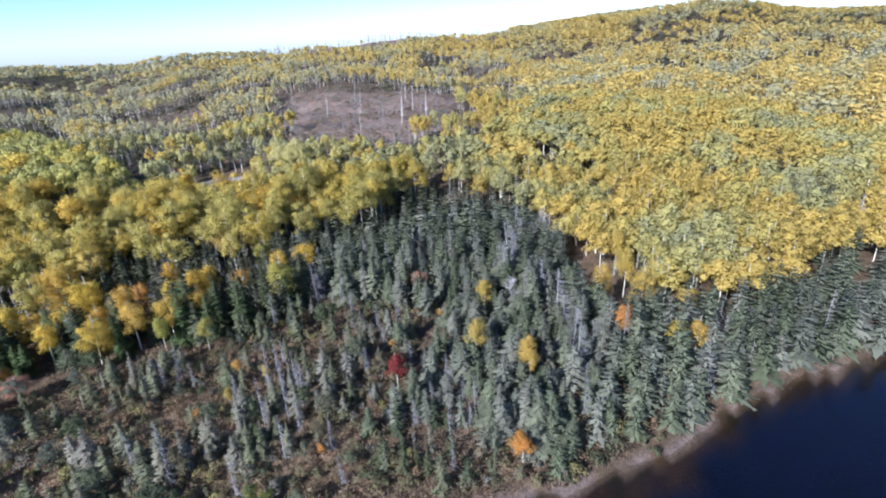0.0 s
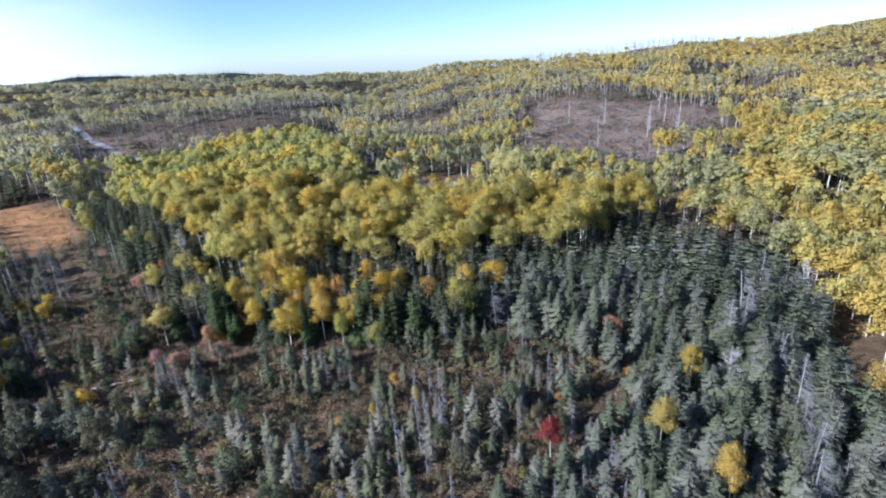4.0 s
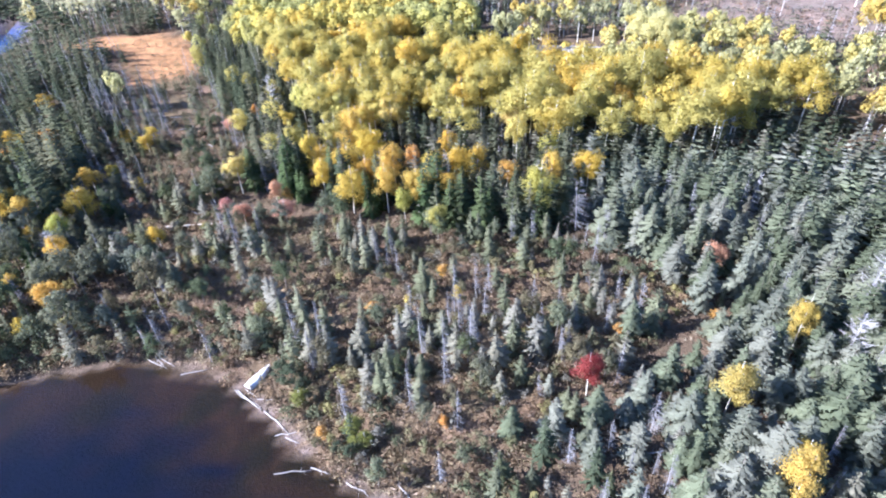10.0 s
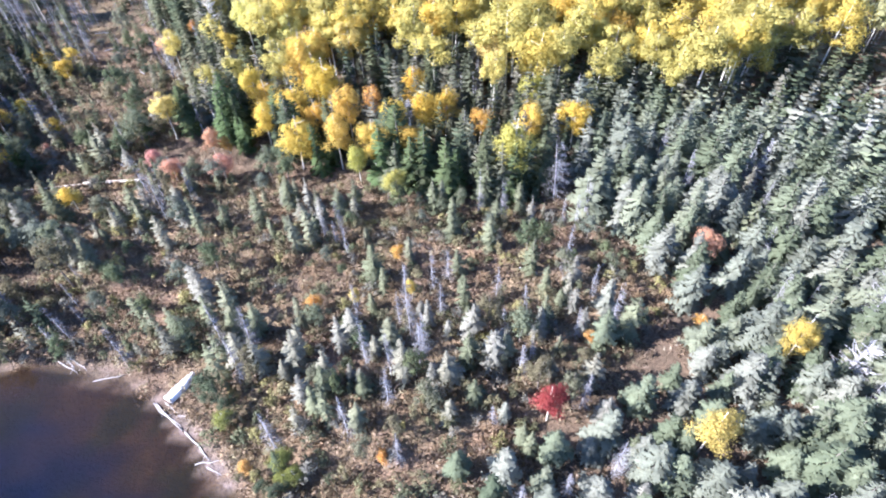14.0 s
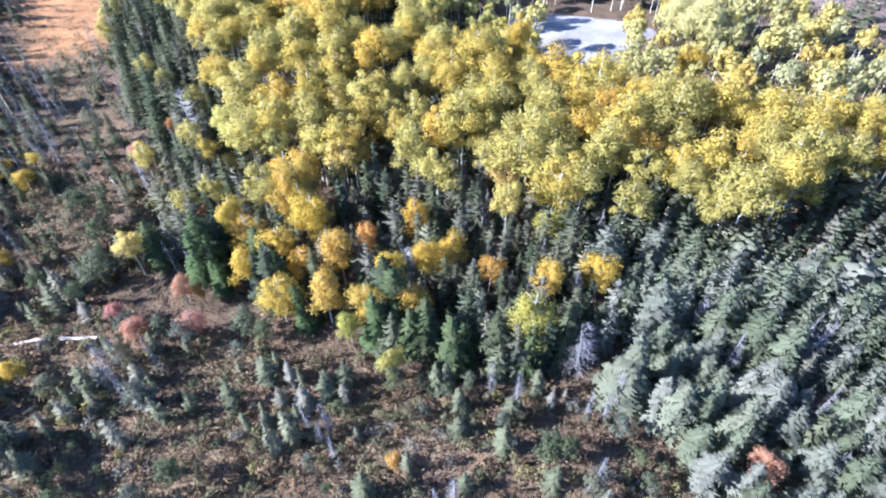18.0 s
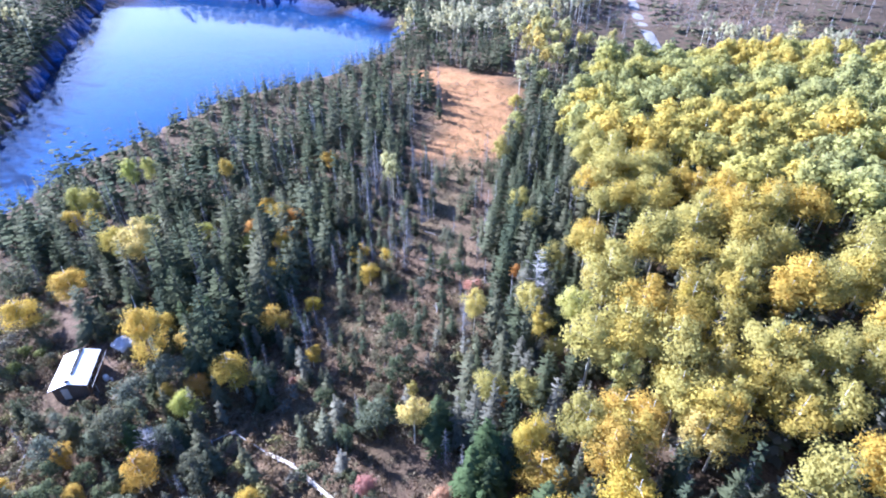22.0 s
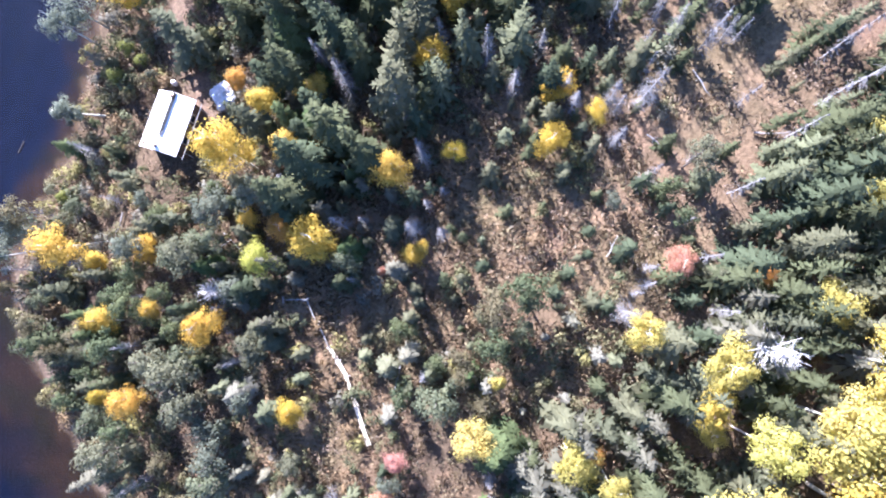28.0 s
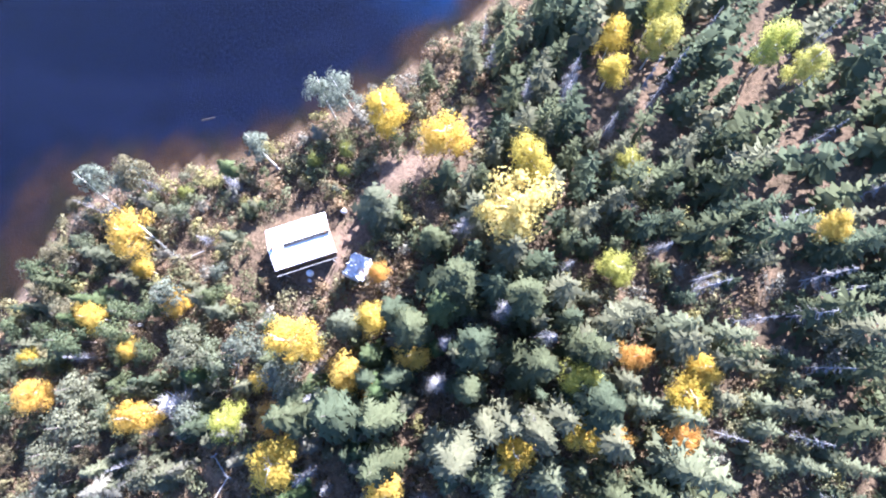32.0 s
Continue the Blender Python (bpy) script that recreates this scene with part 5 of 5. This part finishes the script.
def cabin():
    base = new("cabin")
    L, W, H, R, E = 5.7, 3.7, 2.35, 2.95, 0.42
    for sy, nm in ((-1, ""), (1, "")):
        bm = bmesh.new()
        for k in range(9):
            z = 0.15 + k * 0.26
            bmesh.ops.create_cone(bm, cap_ends=True, segments=8, radius1=0.15, radius2=0.15, depth=L + 0.3,
                                  matrix=Matrix.Translation((0, sy * W / 2, z)) @ Matrix.Rotation(radians(90), 4, "Y"))
        part("long_wall", bm, LOG_BROWN, base, "brown log wall")
    for sx in (-1, 1):
        bm = bmesh.new()
        for k in range(12):
            z = 0.28 + k * 0.26
            wid = W + 0.3 if z < H else (W + 0.3) * max(0.1, (R - z) / (R - H))
            bmesh.ops.create_cone(bm, cap_ends=True, segments=8, radius1=0.15, radius2=0.15, depth=wid,
                                  matrix=Matrix.Translation((sx * L / 2, 0, z)) @ Matrix.Rotation(radians(90), 4, "X"))
        part("gable_wall", bm, LOG_BROWN, base, "brown log gable wall")
    ridge_y = 0.15
    for s in (-1, 1):
        half = W / 2 + E - s * ridge_y
        slope = math.atan2(R - H, W / 2)
        sheet = part("roof_panel", ribbed_roof(L + 2 * 0.45, half / math.cos(slope), 11), ROOF_WHITE, base, "white ribbed metal roof sheet")
        sheet.location = (0, ridge_y + s * 0.02, R + 0.08)
        sheet.rotation_euler = (slope, 0, 0 if s < 0 else math.pi)
    box("ridge_strip", (4.9, 0.36, 0.05), (-0.82, ridge_y, R + 0.12), DARK_STRIP, base, "dark uncapped strip along the ridge", bevel=0.008)
    door = box("door", (0.06, 0.85, 1.95), (L / 2 + 0.17, -0.6, 1.05), PLANK, base, "weathered plank door")
    box("handle", (0.06, 0.03, 0.14), (0.05, 0.33, 0.0), METAL, door)
    for x in (-1.4, 1.2):
        win = box("window", (0.9, 0.08, 0.75), (x, W / 2 + 0.16, 1.45), PLANK, base, "small cabin window")
        box("pane", (0.74, 0.03, 0.6), (0, 0.04, 0), GLASS, win, "dark glass")
    box("eave_pole", (L + 0.9, 0.07, 0.07), (0.1, W / 2 + 0.95, 1.95), WOOD_GREY, base, "long pole along the eave")
    for x in (-2.6, 2.6):
        box("post", (0.09, 0.09, 1.95), (x, W / 2 + 0.95, 0.97), WOOD_GREY, base)
    part("antenna", mesh("antenna", *join(tube([(0, 0, 0), (0, 0, 1.3)], [0.03, 0.025], 6), tube([(-0.5, 0, 1.2), (0.5, 0, 1.25)], [0.02, 0.02], 5),
                                          *[tube([(-0.4 + 0.2 * k, -0.25, 1.22), (-0.4 + 0.2 * k, 0.25, 1.22)], [0.012, 0.012], 4) for k in range(5)]), METAL),
         METAL, base, "thin metal antenna").location = (1.7, 0.9, R - 0.25)
    box("foundation", (L + 0.2, W + 0.2, 0.3), (0, 0, 0.0), LOG_BROWN, base)
    x, y = CABIN
    base.matrix_basis = pose(x, y, float(height(x, y)), 0, 0, -28.2)
    return tagged(base, "small log cabin with a bright white metal gable roof", "cabin")


cabin()


def shed():
    base = new("shed")
    for sx in (-1, 1):
        for k in range(8):
            box("wall_board", (0.03, 0.21, 1.7), (sx * 1.05, -0.82 + 0.235 * k, 0.85), PLANK, base)
    for k in range(9):
        box("back_board", (0.21, 0.03, 1.75), (-0.94 + 0.235 * k, 0.98, 0.87), PLANK, base)
    rr_ = np.random.RandomState(3)
    n = 13
    bm = bmesh.new()
    top = [[bm.verts.new((-1.35 + 2.7 * i / n + rr_.normal() * 0.05, -1.2 + 2.4 * j / n + rr_.normal() * 0.05,
                          1.85 - 0.1 * abs(j - n / 2) / n - (0.55 if i in (0, n) or j in (0, n) else 0) * rr_.rand() + 0.09 * rr_.normal())) for j in range(n + 1)] for i in range(n + 1)]
    for i in range(n):
        for j in range(n):
            if (i, j) not in ((0, 0), (0, n - 1), (n - 1, n - 1), (n - 1, n - 2)):
                bm.faces.new((top[i][j], top[i + 1][j], top[i + 1][j + 1], top[i][j + 1]))
    bmesh.ops.solidify(bm, geom=bm.faces, thickness=0.02)
    part("tarp", bm, TARP, base, "crumpled bright white tarp roof")
    for sx, sy in ((-1, -1), (1, -1), (-1, 1), (1, 1)):
        box("post", (0.1, 0.1, 1.75), (sx * 1.0, sy * 0.93, 0.87), WOOD_GREY, base)
    base.matrix_basis = pose(-90.6, 69.2, float(height(-90.6, 69.2)), 0, 0, 20)
    return tagged(base, "small plank shed under a crumpled white tarp", "shed")


shed()


def barrel(x, y, rad, h, label):
    base = new("water_barrel")
    me = mesh("body", *tube([(0, 0, 0), (0, 0, 0.1 * h), (0, 0, 0.5 * h), (0, 0, 0.9 * h), (0, 0, h)], [rad * 0.92, rad, rad * 1.04, rad, rad * 0.9], 14), WHITE_PLASTIC)
    part("body", me, WHITE_PLASTIC, base)
    lid = part("lid", mesh("lid", *tube([(0, 0, h - 0.02), (0, 0, h + 0.05)], [rad * 0.8, rad * 0.7], 14), WHITE_PLASTIC), WHITE_PLASTIC, base)
    base.matrix_basis = pose(x, y, float(height(x, y)))
    return tagged(base, label, "barrel", "barrels by the cabin")


barrel(-86.6, 65.6, 0.34, 0.8, "white plastic barrel in the cabin's shade")
barrel(-93.9, 63.2, 0.3, 0.7, "pale plastic barrel behind the cabin")


def bucket(x, y, s, turn):
    base = new("bucket")
    part("body", mesh("body", *tube([(0, 0, 0), (0, 0, 0.4)], [0.15, 0.19], 12), WHITE_PLASTIC), WHITE_PLASTIC, base)
    part("rim", mesh("rim", *tube([(0, 0, 0.39), (0, 0, 0.43)], [0.205, 0.205], 12), METAL), METAL, base)
    base.matrix_basis = pose(x, y, float(height(x, y)), 0, 0, turn)
    return tagged(base, "white bucket on the trodden yard", "bucket", "buckets in the yard")


for q in ((-86.0, 66.1), (-95.4, 64.4)):
    bucket(*q, 1, 30)


def boat():
    """A small open boat lying keel up."""
    base = new("boat")
    n, m = 15, 8
    bm = bmesh.new()
    rows = []
    for i in range(n):
        f = i / (n - 1)
        half = 0.68 * (1 - max(0, (f - 0.35) / 0.65) ** 2.2) * (0.88 + 0.12 * min(1, f / 0.3)) + 0.02
        deep = 0.50 + 0.16 * f * f
        row = []
        for j in range(m + 1):
            a = -1 + 2 * j / m
            row.append(bm.verts.new((-1.95 + 3.9 * f + 0.15 * f * (1 - abs(a)), half * math.copysign(abs(a) ** 0.75, a), deep * (1 - abs(a) ** 2.6) + 0.02)))
        rows.append(row)
    for i in range(n - 1):
        for j in range(m):
            bm.faces.new((rows[i][j], rows[i + 1][j], rows[i + 1][j + 1], rows[i][j + 1]))
    bm.faces.new(rows[0])
    bmesh.ops.recalc_face_normals(bm, faces=bm.faces)
    bmesh.ops.solidify(bm, geom=bm.faces, thickness=0.03)
    part("hull", bm, HULL_WHITE, base)
    part("keel", mesh("keel", *tube([(-1.9, 0, 0.53), (0, 0, 0.58), (1.5, 0, 0.62), (2.0, 0, 0.5)], [0.035, 0.035, 0.035, 0.02], 6), METAL), METAL, base, "grey keel strip")
    for s in (-1, 1):
        pts = [(-1.95 + 3.9 * f, s * (0.70 * (1 - max(0, (f - 0.35) / 0.65) ** 2.2) * (0.88 + 0.12 * min(1, f / 0.3)) + 0.02), 0.03) for f in np.linspace(0, 1, 9)]
        part("gunwale", mesh("gunwale", *tube(pts, [0.035] * 9, 6), METAL), METAL, base, "grey metal gunwale")
    for bx, bz in ((-1.0, 0.512), (-0.15, 0.53)):
        box("patch", (0.34, 0.2, 0.02), (bx, 0.13, bz), METAL, base, "dark patch on the hull", turn=(0.12, 0, 0.2))
    x, y = -28.9, 49.4
    base.matrix_basis = pose(x, y, float(height(x, y)) + 0.02, 3, 0, math.degrees(math.atan2(3.6, 1.4)))
    base.scale = (0.9, 0.9, 0.9)
    return tagged(base, "upturned small white boat on the shore", "boat")


boat()


def lying_log(a, b, rad, name="driftwood_log", label="bleached driftwood log lying along the shore", cat="log", group="driftwood logs", mat=None, lift=0.0, twigs=2):
    mat = mat or DRIFT
    base = new(name)
    ln = math.hypot(b[0] - a[0], b[1] - a[1])
    q = np.linspace(0, 1, 5)
    wob = rs.normal(size=5) * 0.04 * ln * 0.5
    rad = rad * 0.6
    part("stem", mesh("stem", *tube(np.c_[q * ln, wob, np.full(5, rad * 0.8)], rad * np.array([1.0, 0.95, 0.85, 0.7, 0.4]), 7), mat), mat, base)
    for k in range(twigs):
        f = 0.3 + 0.5 * rs.rand()
        s = 1 if k % 2 else -1
        part("stub", mesh("stub", *tube([(f * ln, 0, rad * 0.8), (f * ln + 0.3, s * 0.45, rad * 1.3)], [rad * 0.4, rad * 0.12], 5), mat), mat, base)
    za, zb = (max(0.0, float(height(*p))) for p in (a, b))
    m = Matrix.Translation((a[0], a[1], za + lift)) @ Euler((0, -math.atan2(zb - za, ln), math.atan2(b[1] - a[1], b[0] - a[0]))).to_matrix().to_4x4()
    base.matrix_basis = m
    return tagged(base, label, cat, group)


for a, b, rad in (((-43.9, 50.6), (-40.7, 49.4), 0.11), ((-42.6, 51.0), (-39.9, 49.9), 0.09), ((-38.5, 48.8), (-35.4, 50.1), 0.09), ((-30.6, 47.3), (-26.6, 45.1), 0.13),
                  ((-29.8, 47.6), (-28.0, 46.7), 0.09), ((-26.2, 45.0), (-22.6, 42.8), 0.13), ((-23.9, 42.3), (-21.4, 43.0), 0.10), ((-22.7, 42.2), (-21.0, 41.7), 0.09),
                  ((-30.9, 47.4), (-26.0, 44.9), 0.08), ((-9.7, 33.0), (-8.5, 36.9), 0.16), ((-8.6, 36.2), (-4.9, 32.7), 0.09), ((-22.2, 38.2), (-18.8, 39.0), 0.09), ((-18.9, 39.3), (-16.8, 38.8), 0.11), ((-11.2, 35.0), (-8.9, 36.4), 0.13), ((-15.0, 38.2), (-12.6, 37.2), 0.10),
                  ((-10.2, 38.6), (-8.2, 37.0), 0.11), ((-41.5, 50.0), (-43.8, 51.4), 0.08), ((-27.8, 46.5), (-25.6, 46.6), 0.07)):
    lying_log(a, b, rad)
lying_log((-90.1, 42.5), (-91.4, 43.3), 0.17, label="small dark log lying in the lake shallows", mat=SODDEN, twigs=0)
for a, b in (((-3.7, 76.6), (-2.5, 73.5)), ((-49, 92), (-46, 94)), ((4.0, 69.5), (6.2, 68.6)), ((-75.6, 66.5), (-72.5, 68.8)), ((-58.2, 83.6), (-55.0, 82.2)), ((13, 70), (14.6, 72.2)),
             ((-80.2, 55.2), (-77.4, 54.0)), ((12.0, 43.5), (14.4, 44.4)), ((-92.5, 108.3), (-94.6, 112.0)), ((-82.0, 118.1), (-79.0, 119.1)), ((-76.6, 112.6), (-75.0, 113.8)),
             ((-65.3, 106.3), (-67.1, 107.9)), ((-73.0, 63.5), (-74.6, 67.0)), ((-67.2, 47.7), (-69.2, 52.9)), ((-74.4, 122.3), (-73.7, 125.4))):
    lying_log(a, b, 0.13, "fallen_trunk", "grey fallen trunk lying in the bog shrubs", "log", "fallen trunks", WOOD_GREY, 0.25)


def boardwalk():
    base = new("boardwalk")
    line = [(-67.1, 72.1), (-66.7, 74.6), (-61.3, 76.3), (-57.9, 77.7), (-54.6, 78.2), (-50.6, 78.9)]
    k = 0
    for (ax, ay), (bx, by) in zip(line, line[1:]):
        ln = math.hypot(bx - ax, by - ay)
        n = max(1, round(ln / 2.4))
        ang = math.atan2(by - ay, bx - ax)
        old = ax < -61.5
        for i in range(n):
            f = (i + 0.5) / n
            cx, cy = ax + (bx - ax) * f, ay + (by - ay) * f
            cz = float(height(cx, cy)) + 0.42
            for s in ((0,) if old else (-1, 1)):
                box("plank", (ln / n * 1.02, 0.10 if old else 0.19, 0.05), (cx - math.sin(ang) * 0.11 * s, cy + math.cos(ang) * 0.11 * s, cz + 0.012 * (k % 3)), WOOD_GREY if old else PLANK, base,
                    turn=(0, rs.normal() * 0.012, ang + rs.normal() * 0.025))
                k += 1
            box("sleeper", (0.14, 0.7, 0.3), (ax + (bx - ax) * i / n, ay + (by - ay) * i / n, cz - 0.2), WOOD_GREY, base, turn=(0, 0, ang))
    return tagged(base, "narrow boardwalk of pale weathered planks across the bog", "boardwalk")


boardwalk()

# ---- trees of a shape of their own ----


def bare_tree(x, y, h, rad, mat, label, lean=0.0, az=0.0, count=16, twigs=70):
    base = new("dead_tree")
    part("trunk", mesh("trunk", *join(stem(rs, h, 0.16, 0.04), limbs(rs, h, h * 0.3, rad, count, 0.06, 4, 0.55)), mat), mat, base)
    part("crown", mesh("crown", *dead_twigs(rs, h, rad * 0.9, twigs, 0.3, 0.035, 0.4, -0.5), mat), mat, base)
    base.matrix_basis = Matrix.LocRotScale((x, y, float(height(x, y)) - 0.05), Euler((0, lean, az)), None)
    return tagged(base, label, "dead tree", "bare broadleaved trees")


bare_tree(-55.0, 116.3, 11.5, 2.6, WOOD_WHITE, "bleached white bare tree with spreading branches", count=22)
for x, y, h in ((60.1, 76.4, 10), (39.8, 65.8, 10), (35.1, 58.4, 7), (-14.0, 92.5, 8), (18.5, 122.0, 12), (-69.0, 66.5, 6)):
    bare_tree(x, y, h, 2.2, WOOD_GREY, "bare grey tree among the conifers", count=18)
for x, y, h in ((47.2, 73.3, 11), (54.6, 79.4, 11), (38.4, 63.9, 10), (39.0, 50.5, 10), (30.3, 37.5, 9), (33.5, 41.5, 9), (44.5, 69.0, 10), (7.9, 83.3, 9), (41.5, 57.5, 9), (36.0, 46.0, 8)):
    place_tree(DEADS[rs.randint(3)], x, y, h / 10 * 1.9, h / 10, (0.3, 0.3, 0.3))


def leaning_pine(x, y, h, lean, az, rad=1.7, low=0.3):
    base = new("pine_tree")
    part("trunk", mesh("trunk", *stem(rs, h, 0.14, 0.03), BARK_PALE), BARK_PALE, base, "pale leaning trunk")
    v, t, nor = leaf_crown(rs, h + 0.8, rad, h * low, 22, 90, 0.11)
    crown = part("crown", mesh("crown", v, t, NEEDLE, None, nor), NEEDLE, base, "grey-green needle tufts")
    crown.color = (0.165, 0.190, 0.145, 1)
    base.matrix_basis = Matrix.LocRotScale((x, y, float(height(x, y)) - 0.05), Euler((0, radians(lean), radians(az))), None)
    return tagged(base, "pine leaning out over the lake from the bank", "pine tree", "leaning shore pines")


leaning_pine(-77.4, 52.7, 13.0, 68, -89, 2.0, 0.6)
leaning_pine(-92.3, 53.8, 5.4, 42, -90, 1.6)
leaning_pine(-80.0, 45.6, 5.5, 24, -100, 2.0)
leaning_pine(-101.0, 54.2, 7.5, 12, -120, 2.1, 0.2)
leaning_pine(-103.0, 55.5, 8.5, 6, -60, 2.2, 0.2)

# Dark young conifers by the upturned boat and on the bog's shore.
for x, y, h in ((-25.6, 49.0, 4.5), (-24.2, 48.2, 4.0), (-22.6, 47.6, 3.2), (-16.6, 40.9, 2.2), (-15.2, 40.6, 2.4), (-14.6, 41.4, 2.0)):
    place_tree(PINES[rs.randint(3)], x, y, h / 7 * 1.3, h / 7, NEEDLES[rs.randint(2)])
for x, y, h in ((-15.6, 42.9, 3.0), (-14.2, 42.2, 2.4), (-14.9, 41.7, 2.2), (-22.4, 46.2, 2.8), (-83.3, 48.8, 2.6), (-95.5, 57.0, 3.2), (-99.0, 58.5, 2.8), (-97.2, 60.0, 2.4)):
    place_tree(KINDS["lime"][rs.randint(3)], x, y, h / 12 * 1.45, h / 12, (0.21, 0.225, 0.065))

# Grey standing dead trees and slim spruces of the open bog behind the cabin.
r3 = np.random.RandomState(117)
gx_, gy_ = scatter(-108, -76, 98, 136, 2.9, 118)
ok = inside([(-97, 109), (-106, 124), (-100, 134), (-84, 124), (-77, 104), (-84, 99)], gx_, gy_)
for x, y in zip(gx_[ok], gy_[ok]):
    h = 4.5 + 4 * r3.rand()
    if r3.rand() < 0.6:
        place_tree(DEADS[r3.randint(3)], x, y, h / 10 * 1.2, h / 10, (0.26, 0.25, 0.25))
    elif r3.rand() < 0.7:
        place_tree(THINS[r3.randint(3)], x, y, h / 10 * 0.95, h / 10 * 0.9, NEEDLES[r3.randint(3)])

# Tall thin-crowned aspens by the gravel and bare stems left on the cut slope.
for x, y, h in ((28.2, 149.5, 15), (29.6, 150.8, 16), (26.8, 151.0, 14), (30.4, 148.6, 15), (25.4, 153.2, 15), (27.3, 154.6, 14), (31.5, 153.0, 13)):
    place_tree(ASPENS[3], x, y, h / 12 * 0.8, h / 12, (0.54, 0.50, 0.22))
for x, y, h in ((110, 206, 13), (104, 218, 12), (96, 246, 13), (85, 264, 12), (98, 208, 11), (100, 190, 12), (118, 232, 13), (76, 205, 12), (130, 260, 13), (88, 180, 11)):
    bare_tree(x, y, h, 1.3, WOOD_WHITE, "tall bare pale stem standing on the cut slope", count=7, twigs=26)


# Models that found no place are dropped.
for proto in SPRUCES + THINS + ASPENS + DEADS + PINES + [q for group in KINDS.values() for q in group]:
    if proto.name not in PLACED:
        for kid in list(proto.children):
            bpy.data.objects.remove(kid)
        bpy.data.objects.remove(proto)
